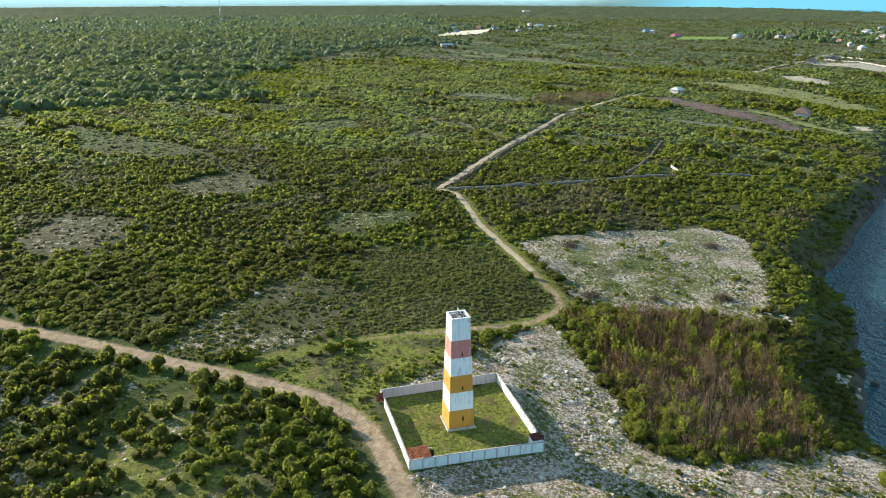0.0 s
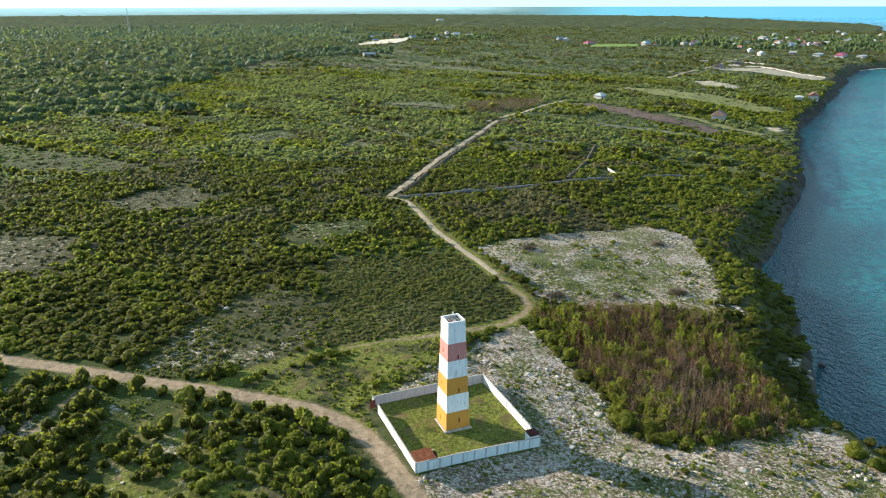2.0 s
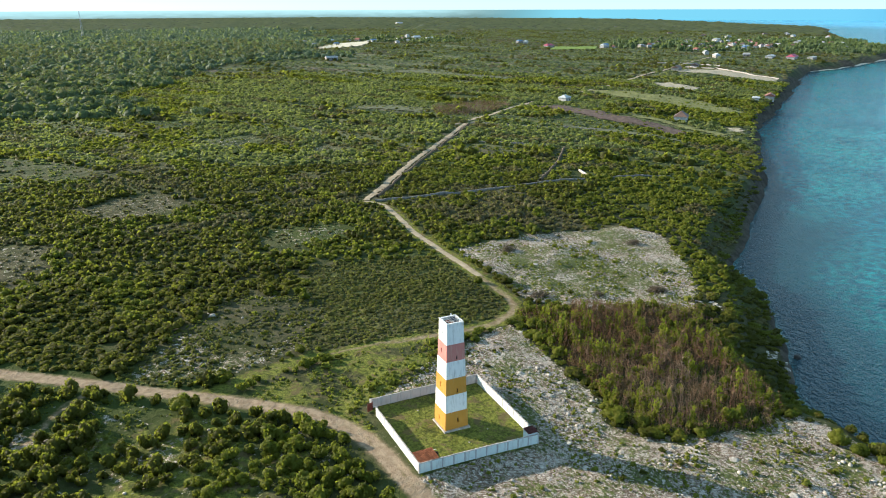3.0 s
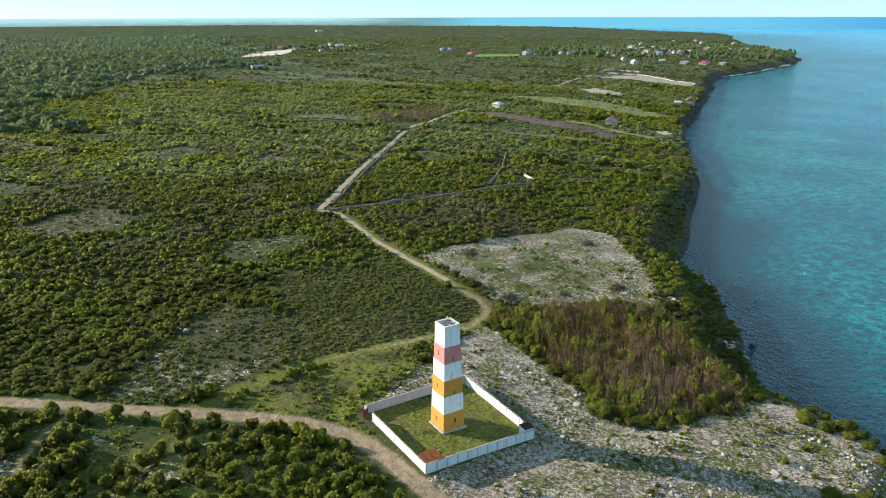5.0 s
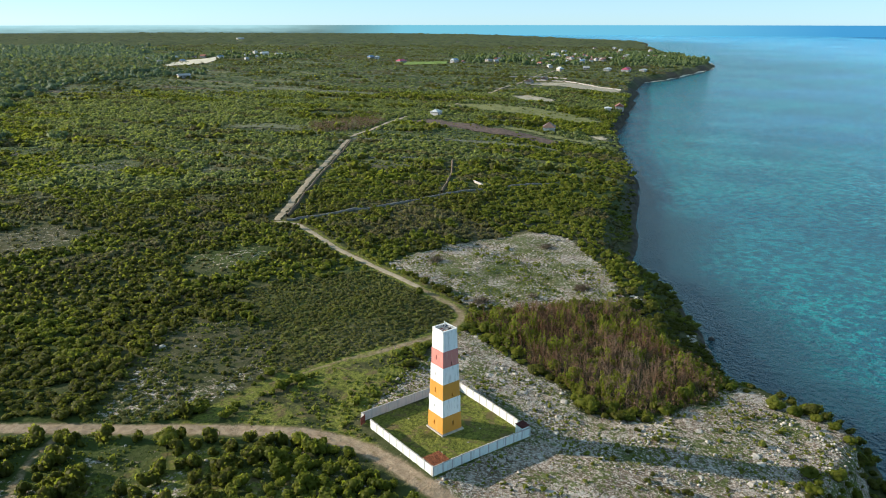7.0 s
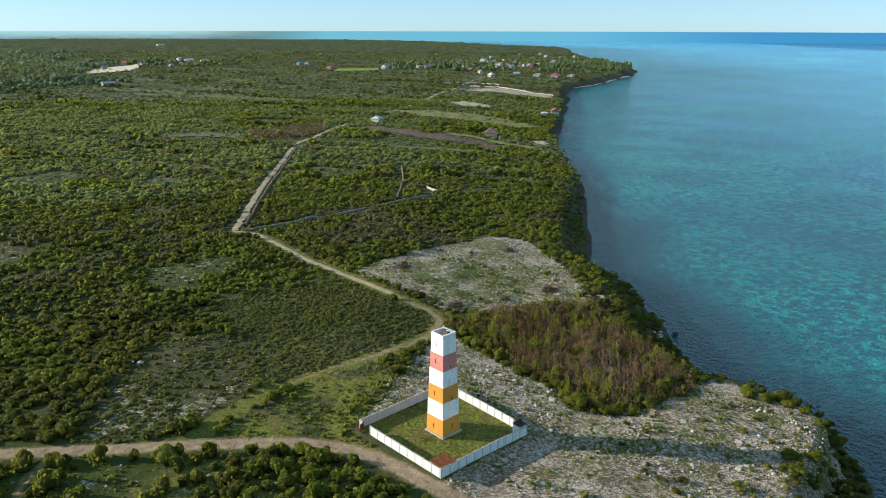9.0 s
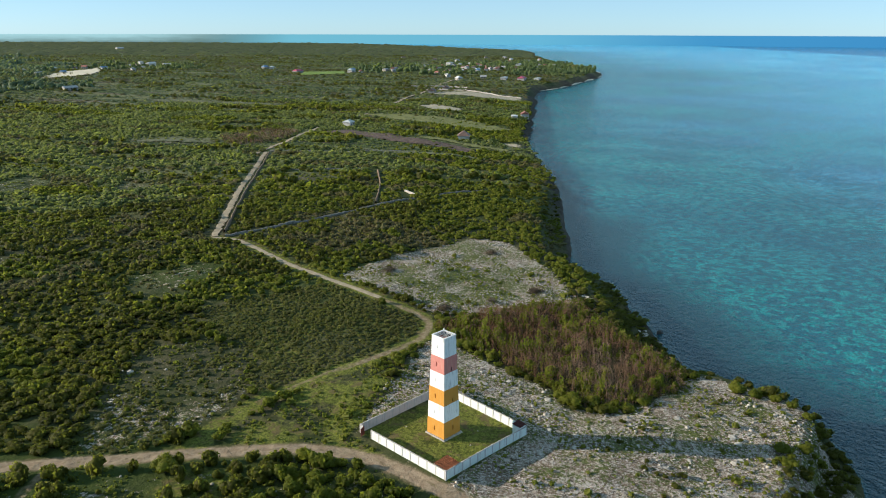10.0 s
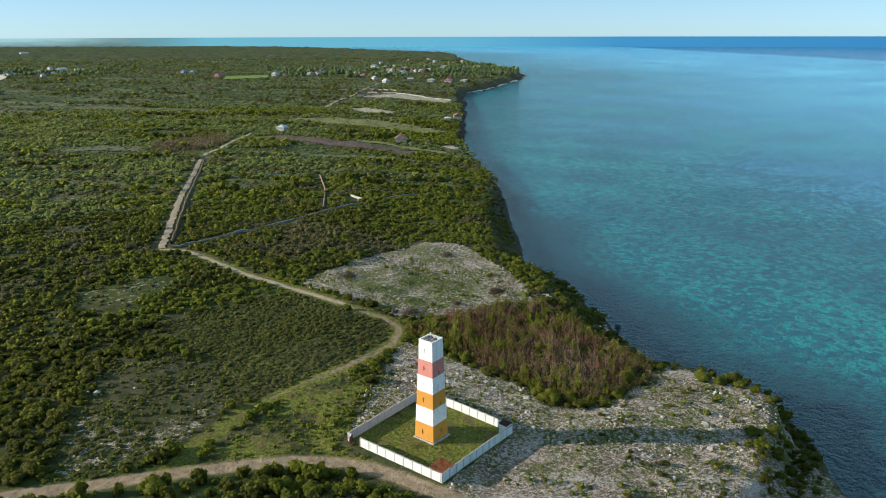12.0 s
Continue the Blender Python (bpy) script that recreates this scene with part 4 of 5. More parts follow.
TIP_BUSHES = [(27, -51), (38, -47.5), (50, -50), (54, -56), (40, -66), (26, -62)]
DEAD_PATCH = [(160, 345), (172, 378), (214, 384), (236, 368), (205, 345), (178, 338)]
STONE_LINES = [[(43, 151.5), (66, 149), (78, 147.5), (112, 150.5), (138, 150)], [(118, 153.5), (147, 183), (170, 211)], [(165, 306), (183, 287), (203, 268), (228, 246)], [(127, 257), (152, 232), (167, 219)], [(150, 148), (165, 147), (180, 143)], [(46, 157), (95, 219.5), (161, 300.5)]]


def strips(x, y, size, seed):
    """Noise drawn out across the coast, as the old plots lie."""
    return lumps((0.47 * x - 0.88 * y) * 0.28, 0.88 * x + 0.47 * y, size, seed)


def in_patch(x, y):
    hit = np.zeros(x.shape, bool)
    for px, py, rx, ry in PATCHES:
        hit |= np.hypot((x - px) / rx, (y - py) / ry) + 0.7 * (lumps(x, y, 11, 9) - 0.5) < 0.95
    return hit


def cover(x, y, r):
    """What grows where: the chance of a bush and its usual half-width and height, from the plan."""
    n = len(x)
    p, w, h = np.full(n, 0.97), np.full(n, 1.33), np.full(n, 1.25)
    near = inside(x, y, NEAR)
    p = np.where(near > 1, np.where(lumps(x, y, 9, 21) * 0.6 + lumps(x, y, 3.5, 22) * 0.4 > 0.42, 0.95, 0.24), p)
    p = np.where((near > 0) & (np.hypot(x + 50, y - 26) < 9), 0.10, p)
    low = inside(x, y, LOW_SCRUB)
    h, w = np.where(near > 0, 1.7, h), np.where(near > 0, 1.2, w)
    p = np.where(low > 0, 0.0, p)
    for poly, q, ww, hh in ((HALF_OPEN, 0.07, 0.6, 0.6), (MEADOW, 0.11, 0.55, 0.55), (HEAD, 0.032, 0.6, 0.5), (CLEARING, 0.02, 0.9, 0.8), (BROWN, 0.24, 0.85, 2.2)):
        d = inside(x, y, poly)
        p, w, h = np.where(d > 0.6, q, p), np.where(d > 0.6, ww, w), np.where(d > 0.6, hh, h)
    weeds = smooth(lumps(x, y, 5, 83), 0.56, 0.70)
    p = np.where((inside(x, y, HEAD) > 0.6) & (inside(x, y, BROWN) < 0), 0.012 + 0.22 * weeds, p)
    for px, py, rx, ry in PATCHES:
        e = np.hypot((x - px) / rx, (y - py) / ry) + 0.7 * (lumps(x, y, 11, 9) - 0.5)
        p = np.where(e < 0.95, 0.45, p)
        w, h = np.where(e < 0.95, w * 0.55, w), np.where(e < 0.95, h * 0.4, h)
    for poly, q in ((FIELD_BROWN, 0.22), (FIELD_PALE, 0.25), (FIELD_DRY, 0.08), (FIELD_SAND, 0.04), (FIELD_GRASS, 0.05), (FIELD_GREY, 0.45), (FIELD_FALLOW, 0.50), (FIELD_ROUGH, 0.55), (FIELD_GREEN, 0), (SAND_LOT, 0), (SHORE_PALE, 0.1)):
        e = inside(x, y, poly) > -0.5
        p, w, h = np.where(e, q, p), np.where(e, w * 0.5, w), np.where(e, h * 0.5, h)
    rim = inside(x, y, BROWN)
    p = np.where((rim > 0.6) & ((y < 0) | (rim < 4)) & (lumps(x, y, 7, 57) > 0.36), 0.50, p)
    e = inside(x, y, TIP_BUSHES) > 0
    p, w, h = np.where(e, 0.62, p), np.where(e, 1.1, w), np.where(e, 1.1, h)
    d = shore(x, y)
    rim = (d < 9) & (x < 70) & (y < -20)
    p = np.where(rim, np.where((y < -45) | (d < 6.5), 0.85, 0.10), p)
    p = np.where(d < np.where(np.hypot(x, y) > 150, 2.4, 1.1), 0, p)
    bare = np.minimum(np.hypot(x - 88, y - 5), np.hypot(x - 88, y - 26))
    p = np.where(bare < 3.6, 0, p)
    p = np.where(np.hypot(x - 143.5, y - 158.5) < 6, 0, p)
    for line in STONE_LINES:
        p = np.where(seg_dist(x, y, line) < 2.2, 0, p)
    road = np.minimum(np.minimum(seg_dist(x, y, ROAD) - 0.9, seg_dist(x, y, TRACK) - 0.3 - 0.7 * (y > 60)), np.minimum(seg_dist(x, y, LANE) - 1.6, seg_dist(x, y, SIDE)))
    p = np.where(road < 1.9, 0, p)
    q = np.maximum(abs(x), abs(y))
    p = np.where(q < 12.6, 0, np.where(q < 16.5, p * 0.15, p))
    thin = lumps(x, y, 26, 31) * 0.6 + lumps(x, y, 9, 32) * 0.4
    p = np.where((p > 0.9) & (near < 0), np.where(thin < 0.30, 0.62, p), p)
    keep = r.uniform(0, 1, n) < p
    k = np.clip(r.lognormal(0, np.where(near > 0, 0.40, 0.30), n), 0.5, 1.9)
    h = np.where((d < 12) & (y > -25) & (np.hypot(x, y) < 400), h * np.where(d > 3.5, 0.62, 0.8), h)
    w, h = w * k, h * k * (0.75 + 0.5 * lumps(x, y, 30, 33))
    return keep, w, h, low


DETAIL0 = [bush(s, 6, 190, 0.135, 1) for s in (1, 2, 3, 4, 5, 6)]
DETAIL_NEAR = [bush(s, 11, 1150, 0.056, 1) for s in (1, 2, 3, 4, 5, 6)]


def light_bush(seed, lobe_n, leaf_n, leaf):
    """A far bush: a few plain lobes of twenty faces with some leaf sprays."""
    r = np.random.default_rng(seed)
    a, q = r.uniform(0, 6.28, lobe_n), r.uniform(0.3, 0.6, lobe_n)
    lobes = np.column_stack([np.cos(a) * q, np.sin(a) * q, r.uniform(0.3, 0.6, lobe_n), r.uniform(0.38, 0.56, lobe_n), r.uniform(0.7, 0.95, lobe_n)])
    base = np.array([(0, 0, 1), *[(math.cos(k * 1.2566) * 0.9, math.sin(k * 1.2566) * 0.9, 0.35) for k in range(5)], *[(math.cos(k * 1.2566 + 0.6), math.sin(k * 1.2566 + 0.6), -0.5) for k in range(5)]])
    tri = [(0, 1 + k, 1 + (k + 1) % 5) for k in range(5)] + [(1 + k, 6 + k, 1 + (k + 1) % 5) for k in range(5)] + [(6 + k, 6 + (k + 1) % 5, 1 + (k + 1) % 5) for k in range(5)]
    out = []
    for x, y, z, s, fl in lobes:
        v = base * (1 + r.normal(0, 0.13, (11, 1)))
        out.append((v * (s, s, s * fl) + (x, y, z), np.array(tri)))
    if leaf_n:
        out.append(leaves(leaf_n, leaf, lobes, r))
    return join(*out)


DETAIL1 = [light_bush(s, 3, 38, 0.25) for s in (11, 12, 13, 14)]
DETAIL2 = [light_bush(s, 1, 9, 0.30) for s in (21, 22, 23, 24)]
TREES = [light_bush(s, 4, 66, 0.170) for s in (25, 26, 27, 28)]
DETAIL2 = [(v * (1.6, 1.6, 1.25) , f) for v, f in DETAIL2]


def crown_cap(seed, sprays=3):
    """A far tree crown: a ragged dome of six faces with a few sprays."""
    r = np.random.default_rng(seed)
    rim = np.array([(math.cos(k * 1.047), math.sin(k * 1.047), 0.0) for k in range(6)]) * r.uniform(0.75, 1.15, (6, 1))
    rim[:, 2] = r.uniform(-0.1, 0.25, 6)
    v = np.vstack([(r.normal(0, 0.15), r.normal(0, 0.15), 1.0), rim])
    lobes = np.array([(0, 0, 0.35, 0.75, 0.8)])
    return join((v, np.array([(0, 1 + k, 1 + (k + 1) % 6) for k in range(6)])), leaves(sprays, 0.34, lobes, r))


DETAIL3 = [crown_cap(s) for s in (31, 32, 33, 34, 35)]
DETAIL4 = [crown_cap(s, 0) for s in (41, 42, 43)]
WOODS = [light_bush(s, 1, 7, 0.30) for s in (44, 45, 46)]

# near bushes
x, y, r = spots(2.0, 40, 200, 101)
keep, w, h, low = cover(x, y, r)
x, y, w, h = x[keep], y[keep], w[keep], h[keep]
brown = inside(x, y, BROWN) > 0
slope = (shore(x, y) < 14) & (y > -25)
order = np.argsort(np.hypot(x + 65, y + 95) + 400 * (inside(x, y, NEAR) < 0))
single = np.zeros(len(x), bool)
single[order[:300]] = True
rest = ~single & ~brown
yellow = rest & ((lumps(x, y, 16, 41) > 0.62) | (slope & (shore(x, y) > 9) & (lumps(x, y, 7, 42) > 0.6)))
green = rest & ~yellow
scatter("scrub_near", DETAIL0, x[green], y[green], w[green], h[green], M_LEAF, "dense dark green evergreen bushes on coral ground")
scatter("scrub_near_bright", DETAIL0, x[yellow], y[yellow], w[yellow], h[yellow], M_LEAF_YELLOW, "yellow-green leafy bushes among darker scrub")
scatter("scrub_in_thicket", DETAIL0, x[brown], y[brown], w[brown] * 1.2, h[brown] * 0.82, M_LEAF_YELLOW, "young yellow-green bushes growing through a dead thicket")

CROWNS, STEMS = [], []
for k, (v, f) in enumerate(DETAIL_NEAR):
    CROWNS.append(mesh_of("crown", v, f, M_LEAF_DARK, {"tint": np.zeros(len(v))}))
    bm = bmesh.new()
    for j in range(3):
        a = j * 2.1 + k
        rod((0.05 * math.cos(a), 0.05 * math.sin(a), -0.2), (0.4 * math.cos(a), 0.4 * math.sin(a), 0.5), 0.035, 0.02, 5, bm)
    me = bpy.data.meshes.new("stem")
    bm.to_mesh(me)
    bm.free()
    me.materials.append(M_BARK)
    STEMS.append(me)
sz = height(x, y) - 0.1 * h
for i in np.where(single)[0]:
    k = int(i) % 6
    ob = new("shrub")
    ob.matrix_basis = pose(x[i], y[i], sz[i], 0, 0, (i * 137) % 360) @ Matrix.Diagonal((w[i], w[i], h[i], 1))
    tagged(ob, "large rounded dark green evergreen shrub" if h[i] > 2.0 else "rounded dark green evergreen shrub among grass", "shrub", "shrubs beside the dirt road")
    for nm, me in (("crown", CROWNS[k]), ("stem", STEMS[k])):
        c = new(nm, me)
        c.parent = ob

# the low even scrub between the track and the open ground
x, y, r = spots(0.82, 60, 320, 102, -55, 60, 30, 100)
sparse = (inside(x, y, HALF_OPEN) > 0) & (inside(x, y, LOW_SCRUB) < 0)
dense = np.where(sparse, 0.04 + 0.42 * smooth(lumps(x, y, 7, 56) * 0.6 + lumps(x, y, 2.5, 59) * 0.4, 0.36, 0.66), 0.55 + 0.4 * lumps(x, y, 6, 51))
ok = ((inside(x, y, LOW_SCRUB) > 0) | sparse) & (seg_dist(x, y, TRACK) > 1.7) & (r.uniform(0, 1, len(x)) < dense)
x, y = x[ok], y[ok]
k = r.lognormal(0, 0.25, len(x))
LOWS = [light_bush(s, 1, 16, 0.34) for s in (61, 62, 63)]
scatter("low_scrub", LOWS, x, y, 0.72 * k, 0.42 * k * (0.6 + 0.8 * lumps(x, y, 12, 52)), M_LEAF_LOW, "low even olive-green scrub")

# tufts and dwarf bushes on the open ground
x, y, r = spots(0.95, 40, 230, 103, -90, 125, -60, 100)
head, clear, half_open, mead, near = [inside(x, y, q) for q in (HEAD, CLEARING, HALF_OPEN, MEADOW, NEAR)]
p = np.where(head > 0, 0.42, 0) + np.where(clear > 0, 0.42, 0) + np.where(half_open > 0, 0.30, 0) + np.where(near > 0, 0.5, 0)
p = np.maximum(p, np.where(mead > 0, 1.0, 0)) * (0.15 + 1.7 * smooth(lumps(x, y, 9, 53) * 0.6 + lumps(x, y, 3, 55) * 0.4, 0.42, 0.66))
q = np.maximum(abs(x), abs(y))
p = np.where(q < 11.8, np.where((q < 10.5) & (q > 3.2), 0.20, 0), p)
p = np.where(np.minimum(np.minimum(seg_dist(x, y, ROAD) - 0.6, seg_dist(x, y, TRACK)), seg_dist(x, y, SIDE)) < 1.5, 0, p)
p = np.where(shore(x, y) < 2, 0, p)
ok = r.uniform(0, 1, len(x)) < p
x, y = x[ok], y[ok]
k = r.lognormal(-0.1, 0.45, len(x)) * np.where(np.maximum(abs(x), abs(y)) < 11.8, 0.42, 1.0)
k = k * np.where(inside(x, y, MEADOW) > 0, 0.95, np.where(inside(x, y, HALF_OPEN) > 0, 0.9, 0.72))
TUFTS = [light_bush(s, 1, 11, 0.45) for s in (71, 72, 73, 74)]
scatter("grass_tufts", TUFTS, x, y, 0.42 * k, 0.42 * k, M_TUFT, "small tufts of grass and dwarf bushes on stony ground", "grass")

# the dead brown thicket
x, y, r = spots(0.85, 40, 320, 104, 20, 95, -30, 45)
ok = (inside(x, y, BROWN) > 0.2) & (r.uniform(0, 1, len(x)) < 0.97)
x, y = x[ok], y[ok]
k = r.lognormal(-0.05, 0.32, len(x))
edge = 0.55 + 0.45 * smooth(inside(x, y, BROWN), 0, 6)
east = smooth(x - 0.5 * y, 30, 62)
scatter("dead_thicket", [dead_bush(s, 7) for s in (81, 82, 83, 84, 85)], x, y, 0.85 * k, 3.4 * k * edge * (0.7 + 0.6 * lumps(x, y, 5, 60)), M_TWIG, "leafless reddish-brown and grey thicket of slender upright saplings", "thicket",
        tint=np.clip(0.15 + 0.45 * east + (lumps(x, y, 8, 54) - 0.5) * 0.5 + r.uniform(0, 0.3, len(x)), 0, 0.999))
leafy = 0.05 + 1.2 * smooth(lumps(x, y, 6, 57) * 0.55 + lumps(x, y, 2.5, 58) * 0.45, 0.54, 0.66) + 0.35 * smooth(inside(x, y, BROWN), 5, 0)
leafy = leafy * (0.55 + 0.6 * smooth(y + 0.35 * x, 30, 5))
g = r.uniform(0, 1, len(x)) < leafy
scatter("sapling_leaves", [leafy_sapling(s) for s in (181, 182, 183, 184)], x[g], y[g], 0.95 * k[g], 3.1 * (k * edge)[g], M_LEAF_YELLOW, "young yellow-green saplings growing through a bare thicket", "thicket")

x, y, r = spots(2.0, 300, 600, 112, 150, 230, 320, 390)
ok = inside(x, y, DEAD_PATCH) > 0
x, y = x[ok], y[ok]
k = r.lognormal(0, 0.2, len(x))
scatter("dead_thicket_far", [dead_bush(s, 7) for s in (86, 87, 88)], x, y, 1.7 * k, 4.2 * k, M_TWIG, "leafless reddish-brown thicket beside the dirt lane", "thicket")

# bushes of the middle distance
x, y, r = spots(2.4, 200, 340, 105)
keep, w, h, low = cover(x, y, r)
x, y, w, h = x[keep], y[keep], w[keep], h[keep]
brown = inside(x, y, BROWN) > 0
east = smooth(seg_dist(x, y, COAST), 190, 60)
yellow = (lumps(x, y, 22, 41) * 0.6 + lumps(x, y, 6, 48) * 0.4 > 0.60 - 0.17 * east) | ((shore(x, y) < 60) & (shore(x, y) > 12) & (lumps(x, y, 8, 42) > 0.42))
dry = (lumps(x, y, 30, 44) * 0.65 + lumps(x, y, 9, 45) * 0.35 > 0.68) & ~brown
dry |= in_patch(x, y)
scatter("scrub_middle_dry", DETAIL1, x[dry], y[dry], w[dry], h[dry] * 0.85, M_DRY, "greyish brown half-dry bushes covering flat land")
yellow &= ~dry
g = ~yellow & ~brown & ~dry
scatter("scrub_middle", DETAIL1, x[g], y[g], w[g] * 1.1, h[g], M_LEAF, "dense green bushes covering flat land")
g = yellow & ~brown
scatter("scrub_middle_bright", DETAIL1, x[g], y[g], w[g] * 1.1, h[g], M_LEAF_YELLOW, "yellow-green bushes covering flat land")

x, y, r = spots(2.9, 340, 800, 106)
keep, w, h, low = cover(x, y, r)
wood = inside(x, y, PALMS) + (lumps(x, y, 70, 64) - 0.55) * 220 + (lumps(x, y, 22, 65) - 0.5) * 80
plots = strips(x, y, 19, 61)
fallow = (plots < 0.24) & (wood < 0)
hedge = (abs(plots - 0.27) < 0.026) & (wood < 0)
w, h = np.where(fallow, w * 0.6, np.where(hedge, w * 1.25, w)), np.where(fallow, h * 0.45, np.where(hedge, h * 1.7, h))
keep &= ~fallow | (r.uniform(0, 1, len(x)) < 0.72)
x, y, w, h, wood, hedge = x[keep], y[keep], w[keep], h[keep], wood[keep], hedge[keep]
yellow = (strips(x, y, 26, 43) * 0.6 + lumps(x, y, 40, 43) * 0.4 > 0.57) & (wood < 0)
w, h = w * 1.15, h * 0.80
tall = (wood > 0) & (r.uniform(0, 1, len(x)) < 0.17)
w, h = np.where(tall, w * 2.7, w * 1.1), np.where(tall, h * 4.0, h * 1.3)
dry = (strips(x, y, 13, 46) * 0.65 + lumps(x, y, 14, 47) * 0.35 > 0.66) & (wood < 0)
scatter("scrub_far_dry", DETAIL2, x[dry], y[dry], w[dry], h[dry] * 0.8, M_DRY, "greyish brown half-dry bushland far off")
dry &= ~hedge
yellow &= ~dry & ~hedge
scatter("hedge_far", DETAIL2, x[hedge], y[hedge], w[hedge], h[hedge], M_LEAF, "darker hedge bushes between old plots")
g = ~yellow & (wood < 0) & ~dry & ~hedge
scatter("scrub_far", DETAIL2, x[g], y[g], w[g], h[g], M_LEAF_FAR_HAZED, "green bushland with scattered taller trees")
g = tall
scatter("trees_far", TREES, x[g], y[g], w[g] * 1.25, h[g] * 1.25, M_TREE_HAZED, "taller rounded trees at the edge of a palm grove", "woodland")
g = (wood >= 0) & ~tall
scatter("woodland_edge", DETAIL2, x[g], y[g], w[g], h[g], M_TREE_HAZED, "trees and bushes at the edge of a palm grove", "woodland")
scatter("scrub_far_bright", DETAIL2, x[yellow], y[yellow], w[yellow], h[yellow], M_LEAF_YELLOW, "yellow-green bushland far off")

x, y, r = spots(8.2, 800, 2300, 107)
keep, w, h, low = cover(x, y, r)
wood = inside(x, y, PALMS) + (lumps(x, y, 70, 64) - 0.55) * 220 + (lumps(x, y, 22, 65) - 0.5) * 80
cape = (np.hypot(x - 1290, y - 850) < 230) | ((np.hypot(x - 1080, y - 930) < 280) & (lumps(x, y, 26, 67) > 0.62)) | ((np.hypot(x - 560, y - 1340) < 130) & (lumps(x, y, 22, 68) > 0.6))
plots = strips(x, y, 36, 62)
keep &= ~((plots < 0.25) & (wood < 0) & (r.uniform(0, 1, len(x)) < 0.8)) | (shore(x, y) < 80) & (shore(x, y) > 6)
keep &= shore(x, y) > 7
x, y, w, h, wood, cape = x[keep], y[keep], w[keep], h[keep], wood[keep], cape[keep]
tall = ((wood > 0) & (r.uniform(0, 1, len(x)) < 0.5)) | cape
g = (wood > 0) | cape
near_cape = cape & (wood <= 0)
scatter("village_trees", [light_bush(s, 2, 14, 0.24) for s in (36, 37, 38)], x[near_cape], y[near_cape], w[near_cape] * 3.0, h[near_cape] * 4.6, M_TREE_HAZED, "leafy trees standing among far houses and on a cape", "woodland")
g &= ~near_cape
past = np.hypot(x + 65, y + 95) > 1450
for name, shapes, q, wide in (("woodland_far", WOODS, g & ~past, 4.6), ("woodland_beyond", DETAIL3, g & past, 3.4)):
    scatter(name, shapes, x[q], y[q], w[q] * wide, np.where(tall, h * 4.6, h * 3.0)[q], M_WOOD_HAZED, "far woods with palms, haze put into the leaf colour", "woodland")
g = ~g & ~near_cape
hedge, plain_bush = strips(x, y, 24, 69), lumps(x, y, 30, 70) * 0.4 + strips(x, y, 30, 73) * 0.6
dark, dry = g & (abs(hedge - 0.5) < 0.045), g & (abs(hedge - 0.5) >= 0.045) & (plain_bush > 0.63)
scatter("hedge_rows_far", DETAIL3, x[dark], y[dark], w[dark] * 2.4, h[dark] * 2.0, M_LEAF, "dark hedge rows between far plots", "woodland")
scatter("bushland_far_dry", DETAIL3, x[dry], y[dry], w[dry] * 2.1, h[dry] * 0.9, M_DRY, "far flat greyish dry bushland", "woodland")
g = g & ~dark & ~dry
scatter("bushland_far", DETAIL3, x[g], y[g], w[g] * 2.1, h[g] * 1.15, M_LEAF_FAR_HAZED, "far flat bushland", "woodland")
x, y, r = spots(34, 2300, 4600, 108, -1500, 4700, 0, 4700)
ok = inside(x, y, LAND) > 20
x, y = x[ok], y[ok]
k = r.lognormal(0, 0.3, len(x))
scatter("woodland_horizon", DETAIL4, x, y, 15 * k, 3.4 * k, M_LEAF_FAR_HAZED, "low woods near the horizon", "woodland")

# coconut palms
x, y, r = spots(12.0, 330, 1300, 109, -500, 600, 200, 1500)
wood = inside(x, y, PALMS) + (lumps(x, y, 70, 64) - 0.55) * 220 + (lumps(x, y, 22, 65) - 0.5) * 80
ok = (wood > 0) & (r.uniform(0, 1, len(x)) < 0.35 + 0.5 * (lumps(x, y, 60, 63) > 0.45))
x, y = x[ok], y[ok]
k = r.uniform(9, 14, len(x))
scatter("palm_grove", [palm(s) for s in (91, 92, 93, 94)], x, y, k * 0.88, k, M_PALM, "grove of coconut palms with yellowing fronds", "palm grove", 0.02)


def build_rim_bush(x, y, w, h, label):
    ob = thing("shrub", label, "shrub", pose(x, y, ground_at(x, y) - 0.15, 0, 0, x * 40) @ Matrix.Diagonal((w, w, h, 1)), "shrubs on the cliff rim")
    me = CROWNS[int(abs(x * 7)) % 6].copy()
    me.materials[0] = M_LEAF_YELLOW
    for nm, m in (("crown", me), ("stem", STEMS[0])):
        c = new(nm, m)
        c.parent = ob


for bx, by, bw, bh in ((60.5, -31, 2.2, 2.4), (61, -35, 1.9, 2.0), (62, -39, 1.5, 1.5), (62, -42.5, 1.4, 1.6), (60, -46, 1.5, 1.2), (29.5, -9, 2.6, 2.6), (32.5, -12, 2.2, 2.2), (33, -16, 1.9, 1.8), (30, -5.5, 1.6, 1.6),
                       (-42.5, 25.0, 2.7, 2.9), (43, -47, 2.0, 1.5), (47, -50, 2.0, 1.4), (39, -50, 1.8, 1.3), (36, 30, 2.2, 2.2), (33.5, 24, 1.9, 2.0), (34.5, 17, 1.8, 1.8)):
    build_rim_bush(bx, by, bw, bh, "bright yellow-green leafy shrub on stony ground")

